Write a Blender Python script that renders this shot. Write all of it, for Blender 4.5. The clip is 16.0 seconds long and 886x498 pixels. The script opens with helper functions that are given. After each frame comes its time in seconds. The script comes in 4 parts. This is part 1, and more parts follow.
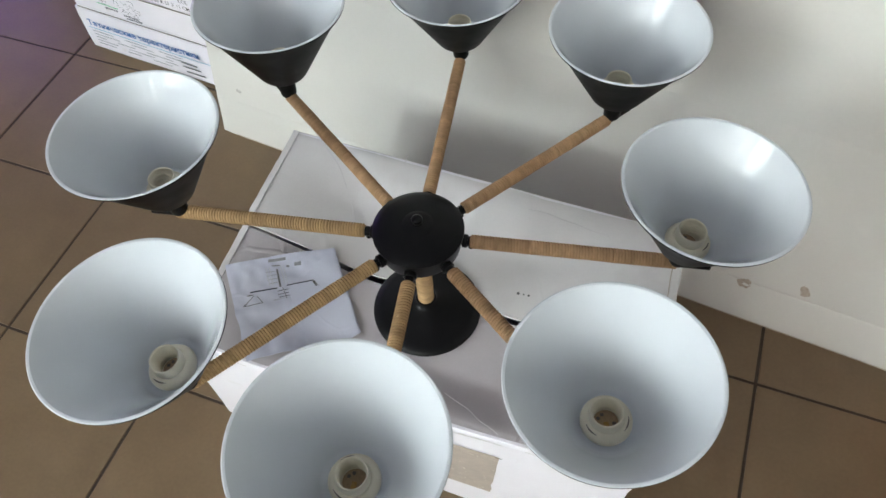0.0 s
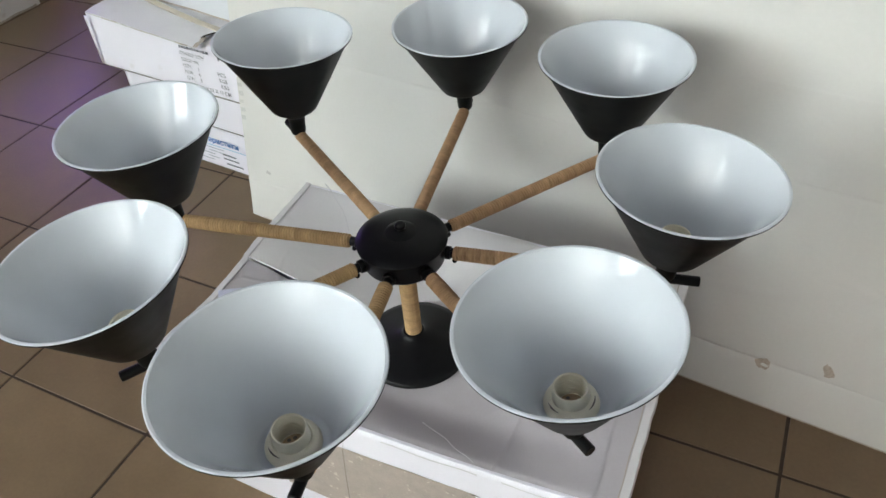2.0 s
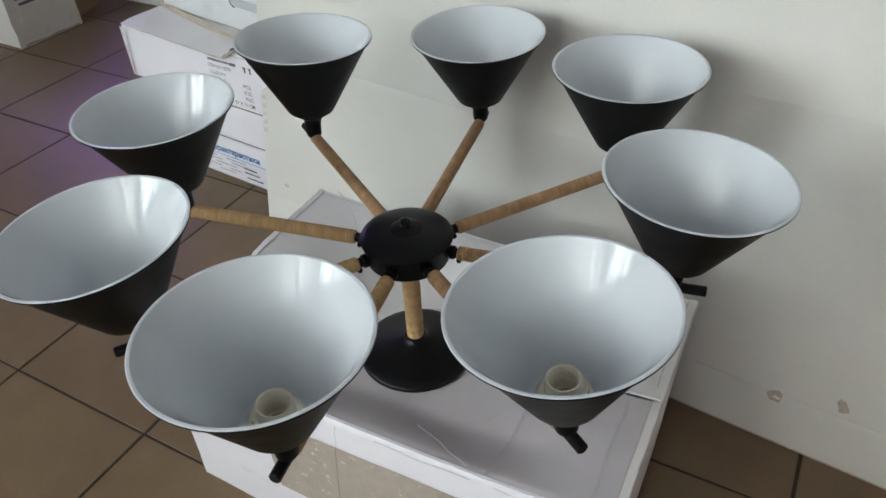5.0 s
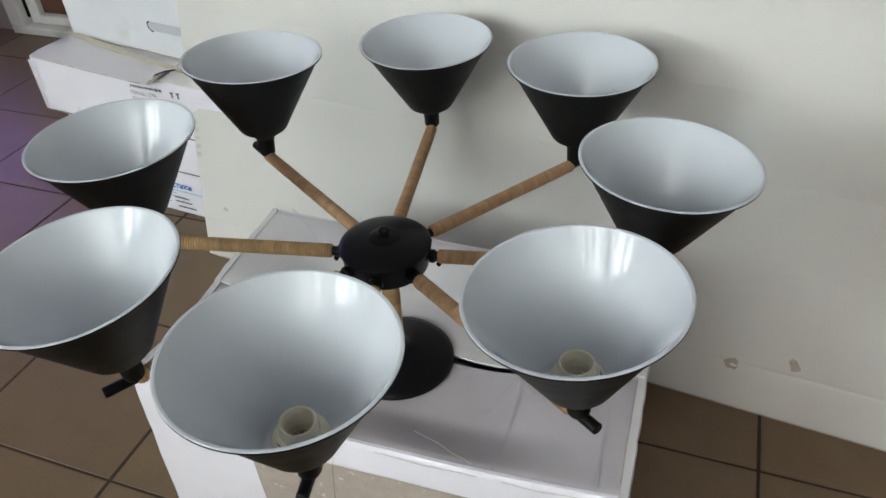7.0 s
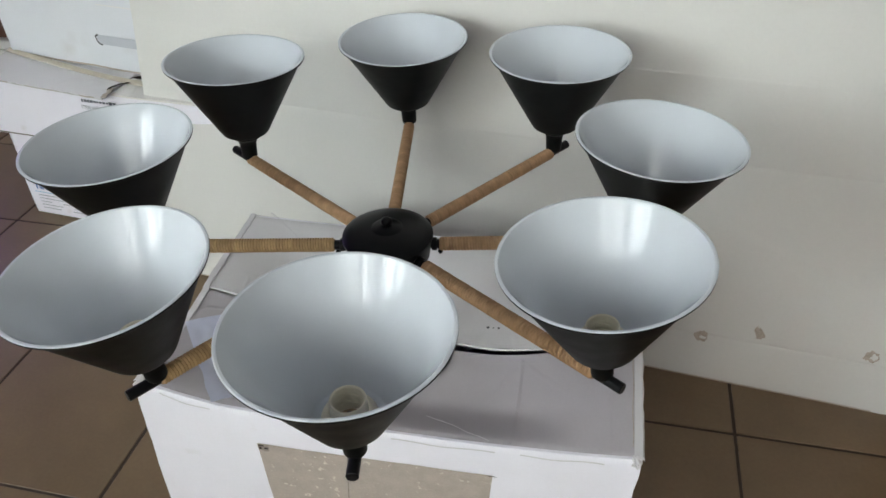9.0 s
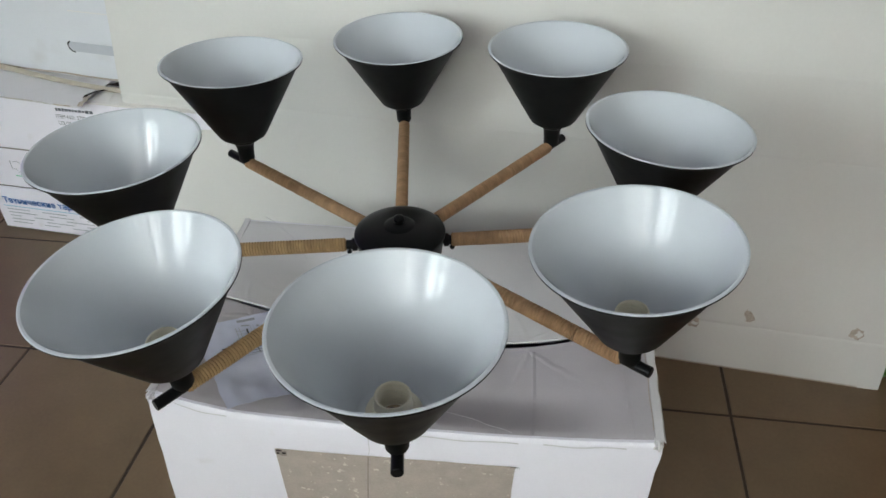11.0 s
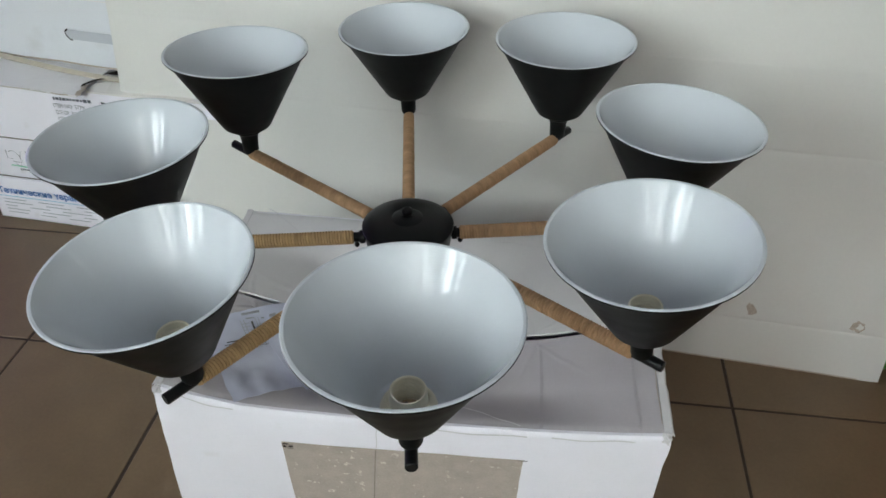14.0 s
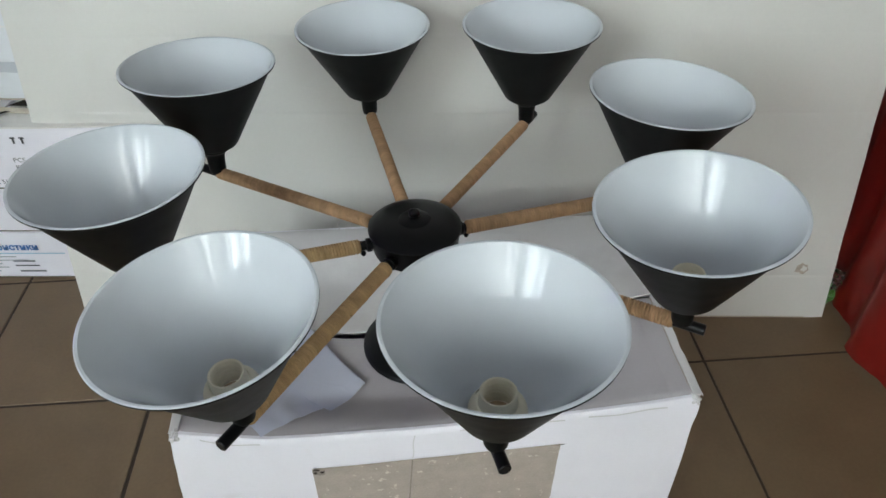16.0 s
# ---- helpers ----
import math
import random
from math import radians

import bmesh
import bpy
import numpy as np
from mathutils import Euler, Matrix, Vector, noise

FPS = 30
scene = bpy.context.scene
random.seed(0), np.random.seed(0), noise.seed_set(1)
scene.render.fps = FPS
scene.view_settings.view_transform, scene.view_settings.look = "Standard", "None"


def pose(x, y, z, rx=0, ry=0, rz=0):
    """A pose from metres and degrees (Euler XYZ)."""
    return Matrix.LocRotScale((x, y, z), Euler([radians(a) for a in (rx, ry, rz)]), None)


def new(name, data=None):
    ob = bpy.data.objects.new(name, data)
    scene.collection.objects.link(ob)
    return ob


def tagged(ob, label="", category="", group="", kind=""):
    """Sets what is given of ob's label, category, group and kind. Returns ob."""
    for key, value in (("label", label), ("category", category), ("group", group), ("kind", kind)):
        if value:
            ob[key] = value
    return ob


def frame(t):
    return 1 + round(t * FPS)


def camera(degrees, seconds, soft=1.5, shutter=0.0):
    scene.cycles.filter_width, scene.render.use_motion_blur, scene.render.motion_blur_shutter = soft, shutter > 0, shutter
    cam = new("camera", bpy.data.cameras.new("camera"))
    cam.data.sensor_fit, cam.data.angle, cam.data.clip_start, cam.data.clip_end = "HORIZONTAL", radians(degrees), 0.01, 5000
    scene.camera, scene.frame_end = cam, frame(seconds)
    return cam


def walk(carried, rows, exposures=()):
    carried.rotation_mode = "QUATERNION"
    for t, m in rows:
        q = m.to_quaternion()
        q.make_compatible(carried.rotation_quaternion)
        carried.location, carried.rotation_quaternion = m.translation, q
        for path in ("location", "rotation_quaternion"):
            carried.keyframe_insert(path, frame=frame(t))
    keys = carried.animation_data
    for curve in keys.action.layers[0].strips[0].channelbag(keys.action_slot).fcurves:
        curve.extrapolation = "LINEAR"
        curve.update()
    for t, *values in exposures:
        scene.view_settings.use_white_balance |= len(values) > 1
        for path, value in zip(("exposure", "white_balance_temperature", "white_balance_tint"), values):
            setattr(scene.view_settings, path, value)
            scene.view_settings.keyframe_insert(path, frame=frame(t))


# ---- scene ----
cam = camera(61.94, 16.0, soft=1.55)
ROWS = [
    (0.0, 0.1690, -0.4938, 1.2329, 33.26, 2.23, 12.33),
    (0.5, 0.1622, -0.5300, 1.2020, 37.98, 2.93, 10.39),
    (1.0, 0.1983, -0.5716, 1.1662, 41.21, 3.42, 10.81),
    (1.5, 0.2582, -0.5997, 1.1342, 44.52, 3.18, 14.73),
    (2.0, 0.2853, -0.6221, 1.0859, 47.60, 3.45, 17.34),
    (2.5, 0.3001, -0.6376, 1.0572, 49.10, 3.28, 18.34),
    (3.0, 0.3057, -0.6500, 1.0408, 49.94, 2.87, 19.55),
    (3.5, 0.3075, -0.6463, 1.0362, 50.42, 2.85, 20.09),
    (6.0, 0.3183, -0.6479, 1.0369, 51.66, 1.96, 20.72),
    (6.5, 0.2744, -0.6624, 1.0352, 51.26, 2.04, 16.02),
    (7.0, 0.2389, -0.6829, 1.0405, 51.83, 2.46, 11.75),
    (7.5, 0.2124, -0.7040, 1.0361, 52.26, 2.51, 9.30),
    (8.0, 0.1892, -0.7250, 1.0372, 52.57, 2.15, 7.96),
    (8.5, 0.1696, -0.7314, 1.0360, 52.68, 1.59, 6.38),
    (9.0, 0.1482, -0.7387, 1.0332, 52.72, 1.60, 4.89),
    (11.5, 0.0667, -0.7503, 1.0302, 52.77, 1.21, 0.23),
    (12.0, 0.0616, -0.7453, 1.0283, 52.39, 1.16, -0.00),
    (12.5, 0.0568, -0.7435, 1.0263, 52.44, 0.91, 0.02),
    (13.0, 0.0544, -0.7431, 1.0260, 52.61, 0.77, -0.08),
    (13.5, 0.0531, -0.7438, 1.0247, 52.77, 0.51, -0.13),
    (14.0, 0.0544, -0.7444, 1.0310, 52.01, 0.73, 0.28),
    (14.5, 0.0687, -0.7337, 1.0338, 52.07, 1.52, 3.07),
    (15.0, 0.0226, -0.7240, 1.0260, 50.96, 1.61, -2.25),
    (15.5, -0.0454, -0.7114, 1.0327, 51.11, 1.49, -8.07),
    (16.0, -0.1071, -0.7117, 1.0274, 51.35, 0.81, -11.90),
]
EXPOSURES = [(0.0, 1.45, 6600, 11), (3.5, 1.18, 6570, 10.5), (6.0, 0.98, 6560, 10.5), (7.0, 1.06, 6600, 11.5), (9.0, 1.03, 6600, 11.5), (12.5, 0.87, 6480, 10), (16.0, 0.93, 6450, 9.5)]
walk(cam, [(t, pose(x, y, z, rx, ry, rz)) for t, x, y, z, rx, ry, rz in ROWS], EXPOSURES)

# ---------------------------------------------------------------- world and lights
world = bpy.data.worlds.new("world")
scene.world = world
world.use_nodes = True
wn = world.node_tree.nodes
sky = wn.new("ShaderNodeTexSky")
sky.sky_type, sky.sun_disc = "NISHITA", False
sky.sun_elevation, sky.sun_rotation = radians(35), radians(200)
wn["Background"].inputs[1].default_value = 0.08
world.node_tree.links.new(sky.outputs[0], wn["Background"].inputs[0])

ROOM = pose(0, 0, 0, 0, 0, -7.7)      # the room's walls follow the floor tiles


def area(name, m, sx, sy, watts, colour):
    data = bpy.data.lights.new(name, "AREA")
    data.shape, data.size, data.size_y, data.energy, data.color = "RECTANGLE", sx, sy, watts, colour
    ob = new(name, data)
    ob.matrix_world = m
    return ob


WIN_Y = -2.75
WINDOWS = [(-2.28, 1.86, 111, (0.885, 1.0, 1.02)), (-0.13, 1.96, 57, (0.935, 1.0, 0.97)), (1.62, 0.9, 6, (0.905, 1.0, 1.0))]      # centre and width of each window, its daylight and that light's colour
WIN_LOW, WIN_HIGH = 1.10, 2.5
SLITS = [(0.21, 0.09), (1.36, 0.05)]              # two narrow windows in the east wall
SLIT_LOW, SLIT_HIGH = 1.70, 2.18
EAST = 2.3
DAY = (0.905, 1.0, 1.0)
for cx, w, watts, tint in WINDOWS:
    area("window_daylight", ROOM @ pose(cx, WIN_Y - 0.14, (WIN_LOW + WIN_HIGH) / 2, 90, 0, 0), w, WIN_HIGH - WIN_LOW, watts, tint)
for cy, w in SLITS:
    area("slit_daylight", ROOM @ pose(EAST + 0.04, cy, (SLIT_LOW + SLIT_HIGH) / 2, 90, 0, 90), w, SLIT_HIGH - SLIT_LOW, 9 * w, DAY)
area("violet_sign_light", ROOM @ pose(-2.80, 1.40, 0.75, -90, 0, 0), 0.9, 1.1, 3.8, (0.42, 0.24, 1.0))

# ---------------------------------------------------------------- materials


def mat(name, base, rough=0.5, metal=0.0, var=0.08, scale=30.0, fine=400.0, bump=0.1, depth=0.001, spec=0.5, dirt=None, dirt_at=(0.55, 0.7), dirt_scale=8.0, rough_var=0.1, per_object=0.0, coat=0.0, stretch=None, folds=None):
    m = bpy.data.materials.new(name)
    m.use_nodes = True
    nt = m.node_tree
    n, l = nt.nodes, nt.links
    b = n["Principled BSDF"]
    co = n.new("ShaderNodeTexCoord")
    big, small = n.new("ShaderNodeTexNoise"), n.new("ShaderNodeTexNoise")
    big.inputs["Scale"].default_value, big.inputs["Detail"].default_value = scale, 5
    small.inputs["Scale"].default_value, small.inputs["Detail"].default_value = fine, 3
    where = co.outputs["Object"]
    if stretch:
        mp = n.new("ShaderNodeMapping")
        mp.inputs["Scale"].default_value = stretch
        l.new(where, mp.inputs["Vector"])
        where = mp.outputs[0]
    for t in (big, small):
        l.new(where, t.inputs["Vector"])
    ramp = n.new("ShaderNodeMapRange")
    ramp.inputs["From Min"].default_value, ramp.inputs["From Max"].default_value = 0.3, 0.7
    ramp.inputs["To Min"].default_value, ramp.inputs["To Max"].default_value = 1 - var, 1 + var
    add = n.new("ShaderNodeMath")
    add.operation = "MULTIPLY_ADD"
    add.inputs[1].default_value, add.inputs[2].default_value = 0.35, 0.0
    l.new(small.outputs["Fac"], add.inputs[0])
    mixf = n.new("ShaderNodeMath")
    mixf.operation = "MULTIPLY_ADD"
    mixf.inputs[1].default_value = 0.65
    l.new(big.outputs["Fac"], mixf.inputs[0])
    l.new(add.outputs[0], mixf.inputs[2])
    l.new(mixf.outputs[0], ramp.inputs["Value"])
    fac = ramp.outputs[0]
    if per_object:
        info = n.new("ShaderNodeObjectInfo")
        r = n.new("ShaderNodeMapRange")
        r.inputs["To Min"].default_value, r.inputs["To Max"].default_value = 1 - per_object, 1 + per_object
        l.new(info.outputs["Random"], r.inputs["Value"])
        mul = n.new("ShaderNodeMath")
        mul.operation = "MULTIPLY"
        l.new(fac, mul.inputs[0])
        l.new(r.outputs[0], mul.inputs[1])
        fac = mul.outputs[0]
    colour = n.new("ShaderNodeVectorMath")
    colour.operation = "SCALE"
    colour.inputs[0].default_value = base
    l.new(fac, colour.inputs["Scale"])
    out = colour.outputs[0]
    if dirt:
        dn = n.new("ShaderNodeTexNoise")
        dn.inputs["Scale"].default_value, dn.inputs["Detail"].default_value = dirt_scale, 8
        l.new(co.outputs["Object"], dn.inputs["Vector"])
        dm = n.new("ShaderNodeMapRange")
        dm.inputs["From Min"].default_value, dm.inputs["From Max"].default_value = dirt_at
        l.new(dn.outputs["Fac"], dm.inputs["Value"])
        mx = n.new("ShaderNodeMix")
        mx.data_type = "RGBA"
        mx.inputs["B"].default_value = (*dirt, 1)
        l.new(out, mx.inputs["A"])
        l.new(dm.outputs[0], mx.inputs["Factor"])
        out = mx.outputs["Result"]
    l.new(out, b.inputs["Base Color"])
    rr = n.new("ShaderNodeMapRange")
    rr.inputs["To Min"].default_value, rr.inputs["To Max"].default_value = max(0.02, rough - rough_var), rough + rough_var
    l.new(big.outputs["Fac"], rr.inputs["Value"])
    l.new(rr.outputs[0], b.inputs["Roughness"])
    b.inputs["Metallic"].default_value = metal
    b.inputs["Specular IOR Level"].default_value = spec
    b.inputs["Coat Weight"].default_value = coat
    b.inputs["Coat Roughness"].default_value = 0.06
    if bump:
        bp = n.new("ShaderNodeBump")
        bp.inputs["Strength"].default_value, bp.inputs["Distance"].default_value = bump, depth
        l.new(mixf.outputs[0], bp.inputs["Height"])
        l.new(bp.outputs[0], b.inputs["Normal"])
    if folds:
        # sharp wandering creases of handled card, more in some places than in others
        fs, fd, patchy = folds
        wob = n.new("ShaderNodeTexNoise")
        wob.inputs["Scale"].default_value, wob.inputs["Detail"].default_value = fs * 0.7, 3
        l.new(co.outputs["Object"], wob.inputs["Vector"])
        mv = n.new("ShaderNodeVectorMath")
        mv.operation = "MULTIPLY_ADD"
        mv.inputs[1].default_value = (0.55 / fs,) * 3
        l.new(wob.outputs["Color"], mv.inputs[0])
        l.new(co.outputs["Object"], mv.inputs[2])
        vo = n.new("ShaderNodeTexVoronoi")
        vo.feature = "DISTANCE_TO_EDGE"
        vo.inputs["Scale"].default_value = fs
        l.new(mv.outputs[0], vo.inputs["Vector"])
        ed = n.new("ShaderNodeMapRange")
        ed.interpolation_type = "SMOOTHSTEP"
        ed.inputs["From Max"].default_value = 0.05
        ed.inputs["To Min"].default_value, ed.inputs["To Max"].default_value = 1.0, 0.0
        l.new(vo.outputs["Distance"], ed.inputs["Value"])
        where_folds = n.new("ShaderNodeTexNoise")
        where_folds.inputs["Scale"].default_value = fs * 0.45
        l.new(co.outputs["Object"], where_folds.inputs["Vector"])
        msk = n.new("ShaderNodeMapRange")
        msk.inputs["From Min"].default_value, msk.inputs["From Max"].default_value = patchy, patchy + 0.14
        l.new(where_folds.outputs["Fac"], msk.inputs["Value"])
        dents = n.new("ShaderNodeMath")
        dents.operation = "MULTIPLY_ADD"
        l.new(ed.outputs[0], dents.inputs[0])
        l.new(msk.outputs[0], dents.inputs[1])
        soft_dent = n.new("ShaderNodeMath")
        soft_dent.operation = "MULTIPLY"
        soft_dent.inputs[1].default_value = 2.2
        l.new(wob.outputs["Fac"], soft_dent.inputs[0])
        l.new(soft_dent.outputs[0], dents.inputs[2])
        b2 = n.new("ShaderNodeBump")
        b2.inputs["Strength"].default_value, b2.inputs["Distance"].default_value = 1.0, fd
        l.new(dents.outputs[0], b2.inputs["Height"])
        if bump:
            l.new(bp.outputs[0], b2.inputs["Normal"])
        l.new(b2.outputs[0], b.inputs["Normal"])
    return m


M_TILE = mat("brown_floor_tile", (0.176, 0.118, 0.066), 0.37, spec=0.42, var=0.14, scale=9, fine=160, bump=0.12, depth=0.002, dirt=(0.145, 0.094, 0.053), dirt_at=(0.55, 0.8), dirt_scale=3, per_object=0.06)
M_GROUT = mat("dark_grout", (0.048, 0.033, 0.023), 0.9, var=0.3, scale=60, bump=0.3)
M_CARTON = mat("white_coated_card", (0.90, 0.88, 0.94), 0.42, var=0.03, scale=12, fine=300, bump=0.10, depth=0.0015, dirt=(0.68, 0.65, 0.62), dirt_at=(0.66, 0.95), dirt_scale=16, folds=(7.0, 0.0006, 0.55))
# white card greyed for the weaker light on the cartons' tops
M_LID = mat("grey_white_dimmed_card", (0.725, 0.705, 0.71), 0.40, var=0.04, scale=10, fine=300, bump=0.14, depth=0.0015, dirt=(0.54, 0.51, 0.51), dirt_at=(0.55, 0.8), dirt_scale=7, folds=(9.0, 0.0007, 0.48))
# the same card darker again, with the front flap's shade in its colour
M_FLAP = mat("mauve_grey_shaded_card", (0.515, 0.48, 0.505), 0.40, var=0.05, scale=10, fine=300, bump=0.14, depth=0.0015, dirt=(0.45, 0.42, 0.43), dirt_at=(0.52, 0.8), dirt_scale=7, folds=(9.0, 0.0007, 0.48))
M_CARTON_OLD = mat("white_worn_card", (0.80, 0.775, 0.74), 0.5, var=0.04, scale=7, fine=200, bump=0.12, depth=0.002, dirt=(0.55, 0.48, 0.40), dirt_at=(0.66, 0.9), dirt_scale=14, folds=(7.0, 0.0008, 0.5))
M_PANEL = mat("white_card_panel", (0.712, 0.700, 0.660), 0.38, var=0.03, scale=4, fine=150, bump=0.10, depth=0.003, dirt=(0.66, 0.62, 0.56), dirt_at=(0.62, 0.9), dirt_scale=5, folds=(3.2, 0.0009, 0.56))
M_KRAFT = mat("brown_kraft_card", (0.36, 0.25, 0.15), 0.8, var=0.12, scale=40, bump=0.2)
M_KRAFT_LIGHT = mat("pale_kraft_band", (0.55, 0.49, 0.39), 0.7, var=0.1, scale=40, bump=0.2)
M_SPECKLE = mat("speckled_grey_card", (0.45, 0.385, 0.333), 0.7, var=0.12, scale=50, bump=0.2, dirt=(0.68, 0.62, 0.54), dirt_at=(0.635, 0.69), dirt_scale=105)
M_BLACK = mat("satin_black_metal", (0.006, 0.006, 0.0065), 0.34, spec=0.22, var=0.2, scale=60, fine=900, bump=0.02, depth=0.0002, rough_var=0.03)
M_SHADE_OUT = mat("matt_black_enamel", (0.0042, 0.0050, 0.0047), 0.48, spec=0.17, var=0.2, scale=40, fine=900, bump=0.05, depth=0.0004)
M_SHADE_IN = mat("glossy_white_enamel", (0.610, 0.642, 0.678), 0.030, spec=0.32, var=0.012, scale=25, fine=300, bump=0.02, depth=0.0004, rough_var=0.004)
M_SOCKET = mat("cream_plastic", (0.81, 0.755, 0.60), 0.4, var=0.03, scale=80, bump=0.05)
M_BRASS = mat("dull_brass", (0.42, 0.26, 0.09), 0.35, metal=1.0, var=0.2, scale=200)
M_SOCKET_FLOOR = mat("brown_ceramic", (0.41, 0.29, 0.165), 0.5, var=0.15, scale=200, bump=0.1)
# one twine in two tones: the arms' uneven light is in the colour
M_ROPE = mat("golden_lit_jute_twine", (0.50, 0.327, 0.165), 0.85, stretch=(1.0, 0.25, 0.25), var=0.26, scale=150, fine=1500, bump=0.4, depth=0.0006, spec=0.2)
M_ROPE_SHADED = mat("brown_shaded_jute_twine", (0.455, 0.280, 0.155), 0.85, stretch=(1.0, 0.25, 0.25), var=0.26, scale=150, fine=1500, bump=0.4, depth=0.0006, spec=0.2)
M_TIE = mat("dark_twine_knot", (0.24, 0.145, 0.075), 0.9, var=0.3, scale=300, bump=0.4, depth=0.0006, spec=0.2)
M_PAPER = mat("printed_paper", (0.63, 0.65, 0.77), 0.6, var=0.03, scale=30, bump=0.05, folds=(13.0, 0.0003, 0.5))
M_INK = mat("black_ink", (0.085, 0.085, 0.09), 0.6, bump=0)
M_GREY_INK = mat("grey_ink", (0.12, 0.125, 0.15), 0.6, bump=0)
M_NAVY_INK = mat("navy_ink", (0.03, 0.035, 0.075), 0.6, bump=0)
M_PALE_INK = mat("pale_grey_ink", (0.42, 0.43, 0.46), 0.6, bump=0)
M_BLUE_INK = mat("blue_ink", (0.085, 0.21, 0.50), 0.5, bump=0)
M_CYAN_INK = mat("pale_blue_ink", (0.35, 0.58, 0.74), 0.5, bump=0)
M_GREEN_INK = mat("green_ink", (0.25, 0.62, 0.42), 0.5, bump=0)
# grey that stands for the shade inside the hand slot
M_SLOT = mat("cool_grey_recess_shade", (0.52, 0.54, 0.575), 0.5, var=0.05, scale=30, bump=0.1)
# brown card edges with gap shade, and the dark of socket holes and slots
M_GAP = mat("dark_edge_and_gap_shade", (0.17, 0.145, 0.12), 0.85, var=0.35, scale=90, bump=0.3)
M_TORN = mat("torn_card_core", (0.47, 0.40, 0.33), 0.85, var=0.25, scale=120, bump=0.4)
M_FOLD = mat("dark_card_fold", (0.29, 0.245, 0.215), 0.8, var=0.25, scale=90, bump=0.2)
M_CREASE = mat("raised_card_crease", (0.69, 0.67, 0.68), 0.45, var=0.08, scale=60, bump=0.1)
M_FAINT = mat("faint_grey_print", (0.60, 0.595, 0.56), 0.5, var=0.12, scale=160, bump=0.03)
M_SMUDGE = mat("grey_smudge", (0.52, 0.50, 0.475), 0.6, var=0.2, scale=120, bump=0.05)
# near black for torn bits, a seal and the shade of open gaps
M_DARK = mat("dark_bits_and_gap_shade", (0.02, 0.015, 0.011), 0.8, spec=0.1, var=0.3, scale=80)
# white card cooled and darkened to carry the tall carton's shade
M_SHADED_CARD = mat("cool_shaded_white_card", (0.74, 0.755, 0.78), 0.45, var=0.03, scale=8, fine=220, bump=0.1, depth=0.0015, dirt=(0.62, 0.61, 0.60), dirt_at=(0.6, 0.9), dirt_scale=9, folds=(5.0, 0.0007, 0.52))
M_WALL = mat("painted_wall", (0.47, 0.455, 0.425), 0.7, var=0.04, scale=3, fine=120, bump=0.15, depth=0.002)
# ceiling colour chosen for the lilac light it bounces down
M_CEIL = mat("pale_lilac_bounce_ceiling", (0.50, 0.49, 0.53), 0.8, var=0.02, scale=3, bump=0.1)
M_PVC = mat("white_pvc", (0.80, 0.79, 0.76), 0.3, var=0.02, scale=15, bump=0.02, dirt=(0.45, 0.40, 0.34), dirt_at=(0.6, 0.85), dirt_scale=6)
M_WOOD = mat("brown_door_wood", (0.115, 0.052, 0.03), 0.45, var=0.2, scale=6, fine=90, bump=0.1)
M_RED = mat("red_satin_cloth", (0.20, 0.010, 0.006), 0.42, var=0.18, scale=25, fine=700, bump=0.25, depth=0.001)
M_GREEN = mat("green_plastic_film", (0.07, 0.22, 0.03), 0.3, var=0.2, scale=60)


def glass(name):
    m = bpy.data.materials.new(name)
    m.use_nodes = True
    b = m.node_tree.nodes["Principled BSDF"]
    b.inputs["Transmission Weight"].default_value, b.inputs["Roughness"].default_value, b.inputs["IOR"].default_value = 1.0, 0.03, 1.45
    b.inputs["Base Color"].default_value = (0.95, 0.97, 0.96, 1)
    return m


def thin_fabric(name, base, passing):
    """Woven cloth that lets part of the light through."""
    m = mat(name, base, 0.8, var=0.05, scale=40, fine=900, bump=0.1)
    n, l = m.node_tree.nodes, m.node_tree.links
    b = n["Principled BSDF"]
    tr, mix = n.new("ShaderNodeBsdfTranslucent"), n.new("ShaderNodeMixShader")
    tr.inputs["Color"].default_value = (*base, 1)
    mix.inputs[0].default_value = passing
    l.new(b.outputs[0], mix.inputs[1])
    l.new(tr.outputs[0], mix.inputs[2])
    l.new(mix.outputs[0], n["Material Output"].inputs["Surface"])
    return m


M_BLIND = thin_fabric("off_white_blind_fabric", (0.84, 0.84, 0.82), 0.33)
M_FILM = glass("clear_plastic_film")

# ---------------------------------------------------------------- mesh helpers


def link(name, bm, materials, parent=None, label="", smooth=None, at=None):
    bmesh.ops.recalc_face_normals(bm, faces=bm.faces)
    me = bpy.data.meshes.new(name)
    bm.to_mesh(me)
    bm.free()
    for m in materials if isinstance(materials, (list, tuple)) else (materials,):
        me.materials.append(m)
    if smooth:
        for p in me.polygons:
            p.use_smooth = True
        me.set_sharp_from_angle(angle=radians(smooth))
    ob = new(name, me)
    ob.parent = parent
    if at is not None:
        ob.matrix_basis = at
    return tagged(ob, label)


def part(name, bm, material, parent, label="", smooth=None, at=None):
    return link(name, bm, material, parent, label, smooth, at)


def thing(name, m, label, category, group="", kind=""):
    ob = new(name)
    ob.empty_display_size = 0.05
    ob.matrix_basis = m
    return tagged(ob, label, category, group, kind)


